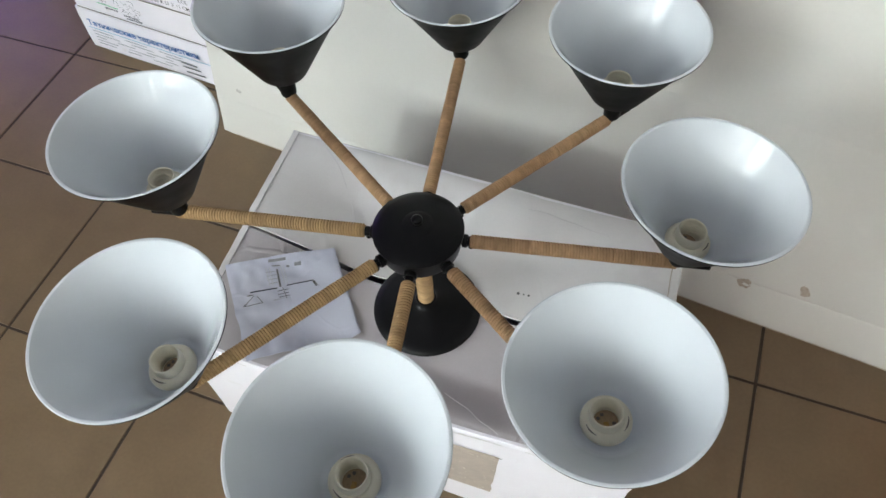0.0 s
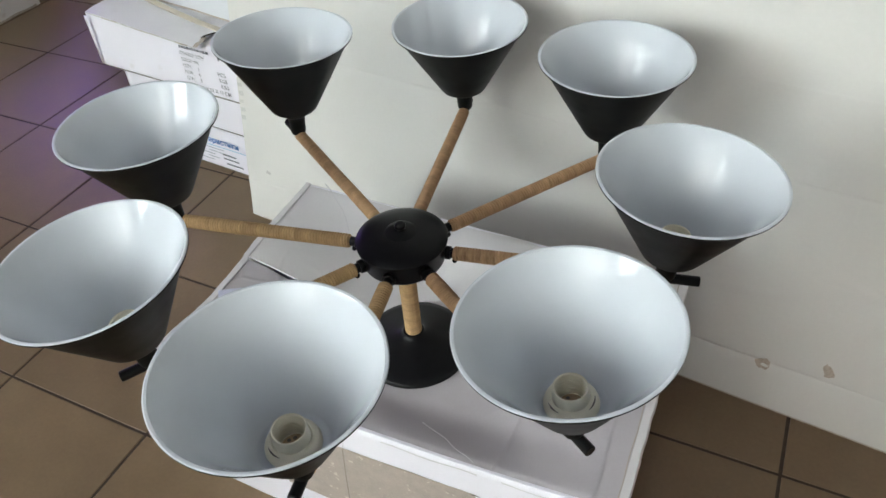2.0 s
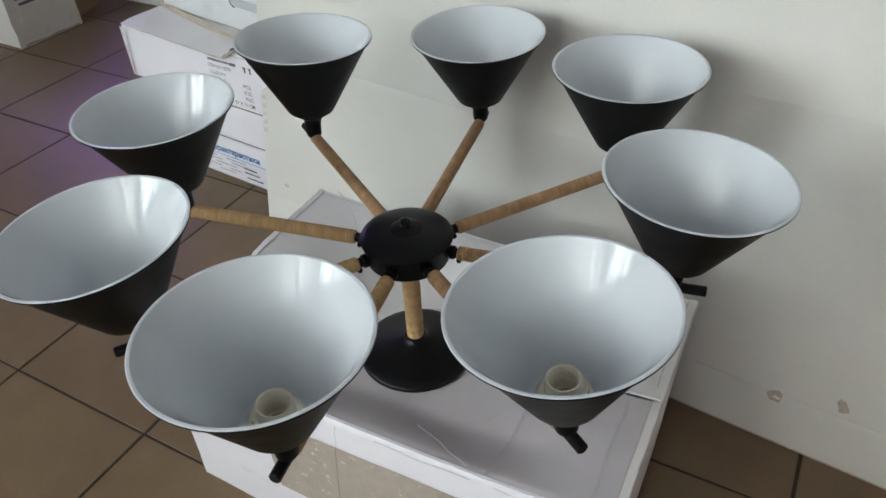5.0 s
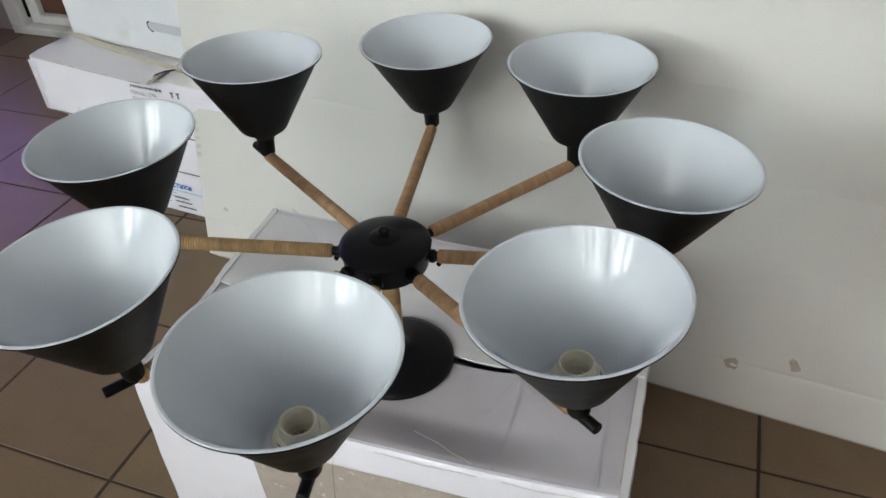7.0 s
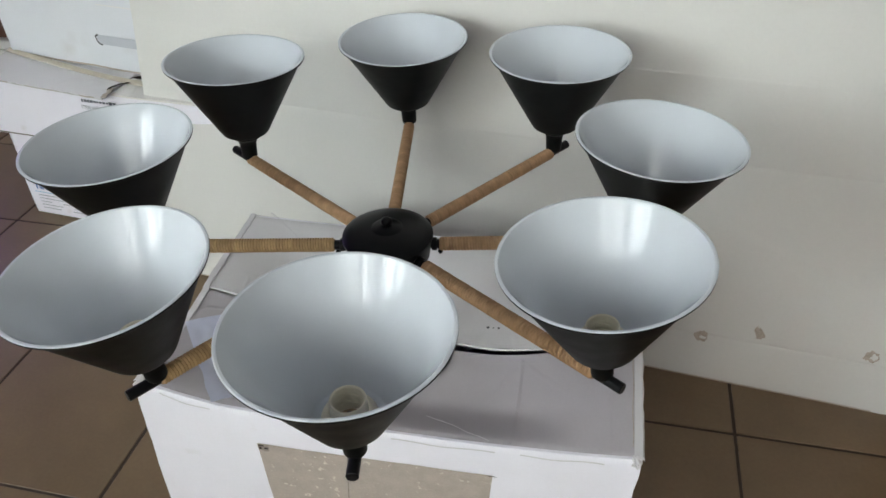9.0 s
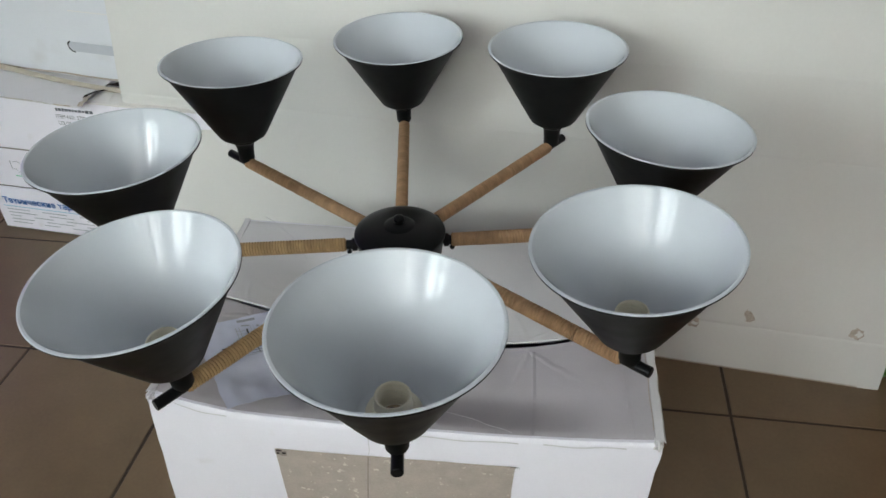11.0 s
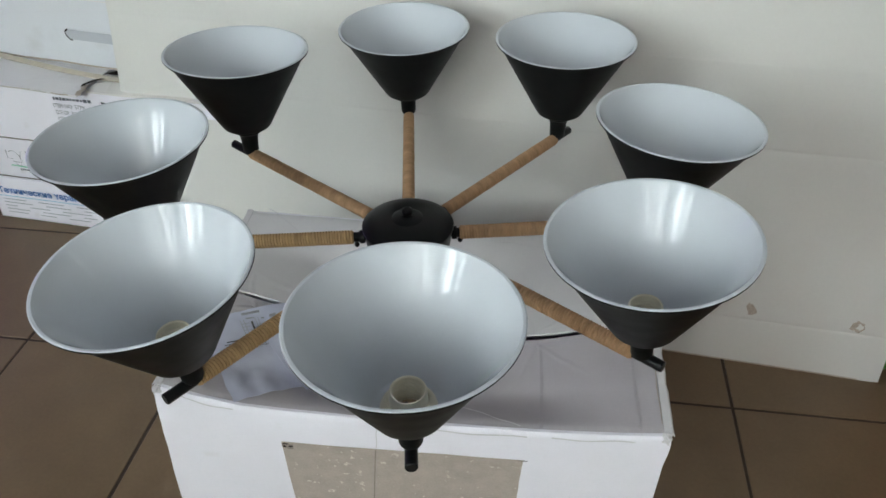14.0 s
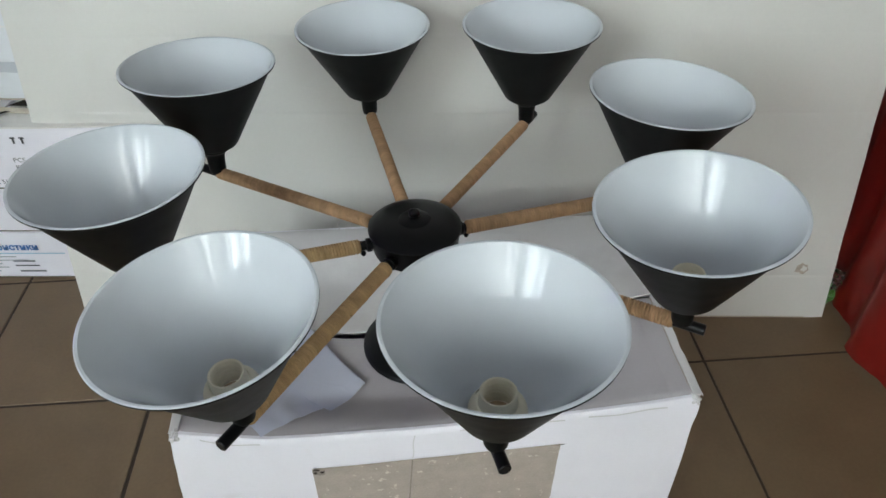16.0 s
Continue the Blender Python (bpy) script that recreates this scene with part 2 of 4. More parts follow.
def box(bm, x0, x1, y0, y1, z0, z1, bevel=0.0, seg=2, mi=0):
    r = bmesh.ops.create_cube(bm, size=1.0, matrix=Matrix.Translation(((x0 + x1) / 2, (y0 + y1) / 2, (z0 + z1) / 2)) @ Matrix.Diagonal((x1 - x0, y1 - y0, z1 - z0, 1)))
    faces = {f for v in r["verts"] for f in v.link_faces}
    for f in faces:
        f.material_index = mi
    if bevel:
        e = list({e for v in r["verts"] for e in v.link_edges})
        bmesh.ops.bevel(bm, geom=e, offset=bevel, segments=seg, affect="EDGES", profile=0.5)
    return bm


def box_bm(*a, **k):
    return box(bmesh.new(), *a, **k)


def lathe(bm, profile, seg=48, m=Matrix(), mats=None):
    """Turn (radius, height) pairs round z; mats gives a material index for each band."""
    rings = []
    for r, z in profile:
        if r < 1e-6:
            rings.append([bm.verts.new(m @ Vector((0, 0, z)))])
        else:
            rings.append([bm.verts.new(m @ Vector((r * math.cos(a), r * math.sin(a), z))) for a in (2 * math.pi * i / seg for i in range(seg))])
    for k, (a, b) in enumerate(zip(rings, rings[1:])):
        for i in range(seg):
            j = (i + 1) % seg
            if len(a) == 1 and len(b) == 1:
                continue
            f = bm.faces.new((a[0], b[j], b[i]) if len(a) == 1 else (a[i], a[j], b[0]) if len(b) == 1 else (a[i], a[j], b[j], b[i]))
            f.material_index = mats[k] if mats else 0
    return bm


def sheet(bm, nu, nv, at, thick=0.0, mi=0):
    """A grid whose corners at(s, t), 0 to 1, gives; with a thickness below it."""
    def layer(dz):
        return [[bm.verts.new(at(i / nu, j / nv) + Vector((0, 0, dz))) for j in range(nv + 1)] for i in range(nu + 1)]
    g = layer(0)
    for i in range(nu):
        for j in range(nv):
            bm.faces.new((g[i][j], g[i + 1][j], g[i + 1][j + 1], g[i][j + 1])).material_index = mi
    if thick:
        h = layer(-thick)
        for i in range(nu):
            for j in range(nv):
                bm.faces.new((h[i][j], h[i][j + 1], h[i + 1][j + 1], h[i + 1][j])).material_index = mi
        rim = [(i, 0) for i in range(nu)] + [(nu, j) for j in range(nv)] + [(i, nv) for i in range(nu, 0, -1)] + [(0, j) for j in range(nv, 0, -1)]
        for (a, b), (c, d) in zip(rim, rim[1:] + rim[:1]):
            bm.faces.new((g[a][b], h[a][b], h[c][d], g[c][d])).material_index = mi
    return bm


def rod(bm, a, b, r, seg=20, bevel=0.0, mi=0):
    a, b = Vector(a), Vector(b)
    d = b - a
    m = Matrix.Translation(a) @ d.to_track_quat("Z", "Y").to_matrix().to_4x4()
    h = d.length
    prof = [(0, 0), (r - bevel, 0), (r, bevel), (r, h - bevel), (r - bevel, h), (0, h)] if bevel else [(0, 0), (r, 0), (r, h), (0, h)]
    return lathe(bm, prof, seg, m, [mi] * (len(prof) - 1))


def rope(bm, length, r, amp=0.0010, pitch=0.0036, seg=16, seed=0.0):
    """Twine wound tightly round a tube that lies along x."""
    per = 7
    n = int(length / pitch * per)
    rings = []
    for k in range(n + 1):
        x = length * k / n
        end = min(1.0, min(x, length - x) / 0.002)
        swell = 1 + 0.028 * noise.noise(Vector((x * 30, seed, 0))) + 0.014 * noise.noise(Vector((x * 260, seed, 3)))
        ring = []
        for i in range(seg):
            a = 2 * math.pi * i / seg
            wave = abs(math.sin(math.pi * (x / pitch - i / seg + 0.30 * noise.noise(Vector((x * 90, seed + 9, 0))))))
            rr = (r * swell - amp + amp * wave ** 0.75) * (0.80 + 0.20 * end)
            ring.append(bm.verts.new((x, rr * math.cos(a), rr * math.sin(a))))
        rings.append(ring)
    for a, b in zip(rings, rings[1:]):
        for i in range(seg):
            j = (i + 1) % seg
            bm.faces.new((a[i], a[j], b[j], b[i]))
    bm.faces.new(rings[0])
    bm.faces.new(rings[-1])
    return bm


def ribbon(bm, pts, w, lift, mi=0):
    """A flat strip of width w along points that lie on a surface with the given up direction lift."""
    lift = Vector(lift)
    pts = [Vector(p) for p in pts]
    row = []
    for k, p in enumerate(pts):
        d = (pts[min(k + 1, len(pts) - 1)] - pts[max(k - 1, 0)]).normalized()
        s = d.cross(lift).normalized() * (w / 2)
        row.append((bm.verts.new(p - s), bm.verts.new(p + s)))
    for (a, b), (c, d) in zip(row, row[1:]):
        bm.faces.new((a, b, d, c)).material_index = mi
    return bm


def text_bm(words, size, bold=0.0, spacing=1.0):
    cu = bpy.data.curves.new("lettering", "FONT")
    cu.body, cu.size, cu.offset, cu.space_character = words, size, bold, spacing
    cu.resolution_u = 3
    ob = new("lettering", cu)
    deps = bpy.context.evaluated_depsgraph_get()
    me = bpy.data.meshes.new_from_object(ob.evaluated_get(deps))
    bm = bmesh.new()
    bm.from_mesh(me)
    bpy.data.objects.remove(ob)
    bpy.data.curves.remove(cu)
    bpy.data.meshes.remove(me)
    return bm


def fit_width(bm, width):
    xs = [v.co.x for v in bm.verts]
    if xs:
        k, x0 = width / (max(xs) - min(xs)), min(xs)
        for v in bm.verts:
            v.co.x = (v.co.x - x0) * k
    return bm


FACE = pose(0, 0, 0, 90, 0, 0)       # lettering turned to stand on a front that faces -y


# ---------------------------------------------------------------- the room
def room():
    x0, x1, y0, y1, h, t = -3.4, EAST, WIN_Y, 1.43, 2.8, 0.16

    def wall(name, x, xx, y, yy, z, zz, label):
        ob = link(name, box_bm(x, xx, y, yy, z, zz), M_WALL, at=ROOM)
        tagged(ob, label, "wall", kind="structure")
        return ob
    # the wall with the door, beyond the cartons
    dx0, dx1, dh = -2.21, -1.30, 2.05
    bm = box_bm(x0, dx0, y1, y1 + t, 0, h)
    box(bm, dx1, x1, y1, y1 + t, 0, h)
    box(bm, dx0, dx1, y1, y1 + t, dh, h)
    tagged(link("wall_north", bm, M_WALL, at=ROOM), "off-white painted wall with a door opening", "wall", kind="structure")
    wall("wall_west", x0 - t, x0, y0 - t, y1 + t, 0, h, "plain off-white painted wall")
    bm = box_bm(x1, x1 + t, y0 - t, y1 + t, 0, SLIT_LOW)
    box(bm, x1, x1 + t, y0 - t, y1 + t, SLIT_HIGH, h)
    edge = y0 - t
    for cy, w in SLITS:
        box(bm, x1, x1 + t, edge, cy - w / 2, SLIT_LOW, SLIT_HIGH)
        edge = cy + w / 2
    box(bm, x1, x1 + t, edge, y1 + t, SLIT_LOW, SLIT_HIGH)
    tagged(link("wall_east", bm, M_WALL, at=ROOM), "off-white painted wall with two narrow windows", "wall", kind="structure")
    # the wall with the windows
    bm = box_bm(x0, x1, y0 - t, y0, 0, WIN_LOW)
    box(bm, x0, x1, y0 - t, y0, WIN_HIGH, h)
    edge = x0
    for cx, w, _, _ in WINDOWS:
        box(bm, edge, cx - w / 2, y0 - t, y0, WIN_LOW, WIN_HIGH)
        edge = cx + w / 2
    box(bm, edge, x1, y0 - t, y0, WIN_LOW, WIN_HIGH)
    tagged(link("wall_south", bm, M_WALL, at=ROOM), "off-white wall with wide bright windows", "wall", kind="structure")
    # never in view; closes the room and tints its bounced light
    tagged(link("ceiling", box_bm(x0 - t, x1 + t, y0 - t, y1 + t, h, h + 0.12), M_CEIL, at=ROOM), "plain unseen ceiling, pale lilac to tint the bounced light", "ceiling", kind="structure")
    for k, (cx, w, _, _) in enumerate(WINDOWS):
        win = thing("window_%d" % (k + 1), ROOM @ pose(cx, y0 - 0.07, WIN_LOW), "white plastic window with vertical fabric blinds", "window", kind="structure")
        hh, f = WIN_HIGH - WIN_LOW, 0.06
        bm = box_bm(-w / 2, w / 2, -0.03, 0.03, 0, f, 0.006)
        box(bm, -w / 2, w / 2, -0.03, 0.03, hh - f, hh, 0.006)
        for x in (-w / 2, -f / 2, w / 2 - f):
            box(bm, x, x + f, -0.028, 0.028, f, hh - f, 0.006)
        part("window_frame", bm, M_PVC, win)
        part("window_sill", box_bm(-w / 2 - 0.03, w / 2 + 0.03, 0.035, 0.20, -0.03, 0.0, 0.006), M_PVC, win)
        slat = part("blind_slat", box_bm(-0.0635, 0.0635, -0.0006, 0.0006, 0.03, hh - 0.06), M_BLIND, win, at=pose(-w / 2 + 0.04, 0.11, 0, 0, 0, 24))
        x, rnd = -w / 2 + 0.04, random.Random(12 + 5 * k)
        while x < w / 2 - 0.16:
            x += rnd.uniform(0.088, 0.125)
            ob = new("blind_slat", slat.data)
            ob.parent = win
            turned = rnd.uniform(48, 82) if rnd.random() < (0.46, 0.54 - 0.30 * x, 0.30)[k] else rnd.uniform(10, 34)
            ob.matrix_basis = pose(x, 0.11, 0, 0, 0, turned)
    # the door in the far wall
    door = thing("door_1", ROOM @ pose(dx0, y1 + 0.02, 0), "white plastic door frame with a brown door leaf", "door", kind="structure")
    w = dx1 - dx0
    bm = box_bm(0, w, -0.05, 0.05, 0.0, 0.03, 0.006)
    box(bm, 0.0, 0.07, -0.05, 0.05, 0.03, dh, 0.006)
    box(bm, w - 0.07, w, -0.05, 0.05, 0.03, dh, 0.006)
    box(bm, 0.07, w - 0.07, -0.05, 0.05, dh - 0.07, dh, 0.006)
    part("door_frame", bm, M_PVC, door)
    bm = box_bm(0.075, 0.125, -0.012, 0.042, 0.033, dh - 0.075, 0.005)
    box(bm, 0.125, w - 0.075, -0.012, 0.042, 0.033, 0.068, 0.005)
    part("leaf_frame", bm, M_PVC, door)
    part("door_leaf", box_bm(0.125, w - 0.075, 0.012, 0.04, 0.068, dh - 0.075, 0.004), M_WOOD, door, "brown wooden panel")
    part("rebate_seal", box_bm(0.068, 0.077, -0.02, 0.0, 0.058, dh - 0.075), M_DARK, door)


# ---------------------------------------------------------------- the chandelier
ARM_Z, BASE_Z = 0.473, 0.2868
# angle, distance and height change of the shade, its lean outward and sideways, and the tube's reach
ARMS = [
    (-87.16, 0.3206, 0.0065, -0.11, 0.22, 0.3475),
    (-40.28, 0.3267, 0.0012, -3.82, -3.88, 0.3516),
    (4.02, 0.3140, -0.0064, 2.81, 0.01, 0.3533),
    (48.51, 0.3246, 0.0037, -1.05, -0.57, 0.3558),
    (92.26, 0.3254, -0.0086, -1.94, 0.59, 0.3528),
    (139.62, 0.3165, 0.0043, 0.03, -2.62, 0.3584),
    (183.63, 0.3133, 0.0001, 0.93, 0.42, 0.3524),
    (229.56, 0.3164, -0.0027, 4.47, -1.16, 0.3508),
]
RIM_R, RIM_H = 0.0969, 0.1540        # rim radius, and its height over the arm


def chandelier():
    ch = thing("chandelier", pose(0, 0, BASE_Z), "eight-arm black chandelier with rope-wound arms and conical shades", "chandelier")
    z0 = -BASE_Z
    hub_z = ARM_Z + z0
    prof = [(0, 0.004), (0.070, 0.0), (0.0765, 0.0), (0.078, 0.0015), (0.078, 0.004), (0.0755, 0.0075), (0.066, 0.0105), (0.052, 0.0145), (0.036, 0.0195), (0.026, 0.0232),
            (0.0195, 0.0262), (0.0158, 0.0292), (0.0142, 0.033), (0.0, 0.033)]
    part("base", lathe(bmesh.new(), prof, 72), M_BLACK, ch, "domed satin black ceiling plate", 40)
    col = rope(bmesh.new(), hub_z - 0.020 - 0.030, 0.0118, seed=41)
    part("column", col, M_ROPE, ch, "rope-wound column", 60, pose(0, 0, 0.030, 0, -90, 0))
    prof = [(0, -0.0185), (0.044, -0.0185), (0.0495, -0.0170), (0.0522, -0.0135), (0.0540, 0.0), (0.0548, 0.0118), (0.0571, 0.0136), (0.0572, 0.0162), (0.0555, 0.0180), (0.048, 0.0214), (0.036, 0.0248), (0.022, 0.0268), (0.012, 0.0275), (0, 0.0277)]
    part("hub", lathe(bmesh.new(), prof, 72, pose(0, 0, hub_z)), M_BLACK, ch, "satin black round hub", 30)
    prof = [(0.0205, 0.0266), (0.0175, 0.0280), (0.0140, 0.0290), (0.0105, 0.0296), (0.0080, 0.0301), (0.0062, 0.0308), (0.0060, 0.0322), (0.0068, 0.0340), (0.0071, 0.0362), (0.0062, 0.0388), (0.0036, 0.0405), (0, 0.0409)]
    part("finial", lathe(bmesh.new(), prof, 24, pose(0, 0, hub_z)), M_BLACK, ch, "small black ball finial", 50)
    for k, (ang, rc, dz, lean, side, reach) in enumerate(ARMS):
        turn = pose(0, 0, hub_z, 0, 0, ang)
        bm = rod(bmesh.new(), (0.0535, 0, 0), (reach, 0, 0), 0.0062, 20, 0.0008)
        arm = part("arm", bm, M_BLACK, ch, "straight black metal tube", 40, turn)
        bm = rod(bmesh.new(), (0.0545, 0, 0), (0.0615, 0, 0), 0.0085, 20, 0.001)
        rod(bm, (0.0655, 0, -0.0105), (0.0655, 0, -0.002), 0.0024, 12, 0.0006)
        lathe(bm, [(0, -0.0036), (0.0022, -0.0028), (0.0035, 0.0), (0.0026, 0.0026), (0, 0.0036)], 12, Matrix.Translation((0.0655, 0, -0.0118)))
        part("joint", bm, M_BLACK, arm, "", 40)
        r0, r1 = 0.0685 - 0.002 * (k % 3), 0.317 + 0.002 * math.sin(k * 2.3)
        # arms 0, 6 and 7 get the lit tone, the rest the shaded one
        part("rope_wrap", rope(bmesh.new(), r1 - r0, 0.0086 if k in (3, 4, 5) else 0.0092, 0.0015 if k in (1, 3, 6, 7) else 0.0011 if k in (0, 2) else 0.0008, seed=k * 3.1), M_ROPE if k in (0, 6, 7) else M_ROPE_SHADED, arm, "tightly wound jute twine, golden as on the lit side" if k in (0, 6, 7) else "tightly wound jute twine, browned as on the shaded side", 60, pose(r0, 0, 0))
        # a tied end of the twine
        for at in {1: (0.262,), 2: (0.237,), 3: (0.222, 0.276), 5: (0.165,), 6: (0.296,), 7: (0.150,)}.get(k, ()):
            bm = rope(bmesh.new(), 0.0035, 0.0090 if k in (3, 4, 5) else 0.0096, 0.0012, 0.0018, 16, k)
            part("twine_tie", bm, M_TIE, arm, "darker knotted turn of twine", 60, pose(at, 0, 0))
        # the shade leans about its foot on the arm
        n = Vector((math.tan(radians(lean)), math.tan(radians(side)), 1)).normalized()
        u = Vector((1, 0, 0))
        u = (u - n * n.x).normalized()
        v = n.cross(u)
        rotm = Matrix((u, v, n)).transposed().to_4x4()
        place = turn @ Matrix.Translation((rc, 0, 0)) @ rotm
        z = RIM_H + dz
        zb, zs = 0.0435 + dz * 0.5, 0.0285 + dz * 0.5
        rb, w = 0.0350, 0.0011
        out = [(0.009, zb), (rb - 0.0095, zb - 0.0004), (rb - 0.0050, zb), (rb - 0.0018, zb + 0.0012), (rb, zb + 0.0036)]
        out += [(rb + (RIM_R - 0.0042 - rb) * s, zb + 0.0036 + (z - 0.004 - zb - 0.0036) * s) for s in (0.2, 0.4, 0.6, 0.8, 1.0)]
        lip = [(RIM_R - 0.0010, z - 0.0036), (RIM_R, z - 0.0024), (RIM_R, z - 0.0006), (RIM_R - 0.0012, z), (RIM_R - 0.0034, z - 0.0004), (RIM_R - 0.0054, z - 0.0032)]
        inn = [(rb - w + (RIM_R - 0.0056 - rb) * s, zb + 0.0045 + (z - 0.004 - zb - 0.0045) * s) for s in (0.8, 0.6, 0.4, 0.2, 0.0)]
        inn += [(rb - 0.0026, zb + 0.0032), (rb - 0.0055, zb + 0.0024), (rb - 0.009, zb + 0.0021), (0.0225, zb + 0.002)]
        prof = out + lip + inn
        mats = [0] * (len(out) + 2) + [1] * (len(prof) - 3 - len(out))
        shade = part("shade", lathe(bmesh.new(), prof, 96, mats=mats), (M_SHADE_OUT, M_SHADE_IN), ch, "conical shade, matt black outside, glossy white inside", 35, place)
        prof = [(0, 0.003), (0.0100, 0.003), (0.0114, 0.0062), (0.0118, 0.0180), (0.0124, 0.0260), (0.0140, 0.0318), (0.0170, 0.0352), (0.0225, zb - 0.0062), (0.0252, zb - 0.0044), (0.0256, zb - 0.0022), (0.0250, zb + 0.0002), (0, zb + 0.0002)]
        part("collar", lathe(bmesh.new(), prof, 28), M_SHADE_OUT, shade, "black swivel collar", 35)
        b = zs + 0.0074
        prof = [(0.0134, zb + 0.0006), (0.0252, zb + 0.0006), (0.0259, zs + 0.0182), (0.0258, zs + 0.0208), (0.0248, zs + 0.0237), (0.0228, zs + 0.0264), (0.0200, zs + 0.0282), (0.0184, zs + 0.0286), (0.0178, zs + 0.0278), (0.0170, zs + 0.0280), (0.0168, zs + 0.0320), (0.0165, b + 0.0338), (0.0160, b + 0.0350),
                (0.0150, b + 0.0350), (0.0141, b + 0.0338)]
        for i in range(5):
            prof += [(0.0143, b + 0.0315 - i * 0.0045), (0.0133, b + 0.0292 - i * 0.0045)]
        prof += [(0.0134, b + 0.008), (0, b + 0.008)]
        part("socket", lathe(bmesh.new(), prof, 40), M_SOCKET, shade, "cream plastic screw lamp socket", 40)
        part("socket_floor", lathe(bmesh.new(), [(0, b + 0.0083), (0.0110, b + 0.0083), (0.0131, b + 0.0079)], 28), M_SOCKET_FLOOR, shade, "brown socket floor")
        turned = pose(0, 0, 0, 0, 0, -ang + 14 * math.sin(k * 2.1))
        # holes are raised discs; the shade of their depth is in the colour
        for q in (112, 152, -14):
            x, y = 0.0082 * math.cos(radians(q)), 0.0082 * math.sin(radians(q))
            part("screw_hole", rod(bmesh.new(), (x, y, b + 0.0079), (x, y, b + 0.0087), 0.0020, 12, 0.0003), M_GAP, shade, "dark screw hole in the socket floor", None, turned)
        bm = box_bm(-0.0026, 0.0026, -0.0118, -0.0003, b + 0.0084, b + 0.0094, 0.0003, 1)
        rod(bm, (0, -0.0055, b + 0.0085), (0, -0.0055, b + 0.0105), 0.0030, 12, 0.0008)
        part("contact", bm, M_BRASS, shade, "dull brass spring contact", None, turned)
        # slots are thin strips; the shade inside them is in the colour
        for q0, span in ((0, 40), (118, 46)):
            bm = bmesh.new()
            row = []
            for i in range(9):
                a = radians(q0 + span * i / 8)
                thin = 0.0001 + 0.0006 * math.sin(math.pi * i / 8)
                row.append([bm.verts.new((rr * math.cos(a), rr * math.sin(a), zz)) for rr, zz in ((0.0214 - thin, zs + 0.0280), (0.0214 + thin, zs + 0.0278))])
            for (p, q), (r, t) in zip(row, row[1:]):
                bm.faces.new((p, q, t, r))
            part("socket_slot", bm, M_GAP, shade, "dark slot round the socket", None, pose(0, 0, 0, 0, 0, 60 * k + 190))


# ---------------------------------------------------------------- the carton that carries it
CARTON = pose(0.014, 0.0255, 0, 0, 0, -8.2)
HL, HD, TOP, SKEW = 0.3205, 0.1915, 0.333, 0.035


def ease(x):
    x = min(1.0, max(0.0, x))
    return x * x * (3 - 2 * x)


def carton_top(u, v):
    """Height of the sagging lid over the floor."""
    sag = ease((HL - abs(u)) / 0.22) * ease((HD - abs(v)) / (0.10 if v > 0 else 0.085))
    edge = 0.015 * (1 - (u / HL) ** 2) * ease((-v - 0.10) / 0.08)      # the front edge sags between its corners
    return TOP - 0.0475 * sag + 0.0012 * noise.noise(Vector((u * 14, v * 14, 2))) * (1 - sag) - edge * (1 - 0.6 * sag)


def shift(p):
    """How the carton's two front top corners have been pushed out of square."""
    left, front, high = max(0.0, (1 - p.x / HL) / 2), max(0.0, (1 - p.y / HD) / 2), p.z / TOP
    d = (Vector((0.0158, -0.022, 0)) * left + Vector((-0.0025, 0.0073, 0)) * max(0.0, 1 - left)) * front * high
    d.z += ease(high) * (0.020 * math.exp(-((p.x + HL) ** 2 + (p.y + HD) ** 2) / 0.0056) - 0.006 * math.exp(-((p.x - HL) ** 2 + (p.y + HD) ** 2) / 0.03))
    return d


def settle(ob):
    for piece in ob.children:
        for v in piece.data.vertices:
            v.co += shift(v.co)


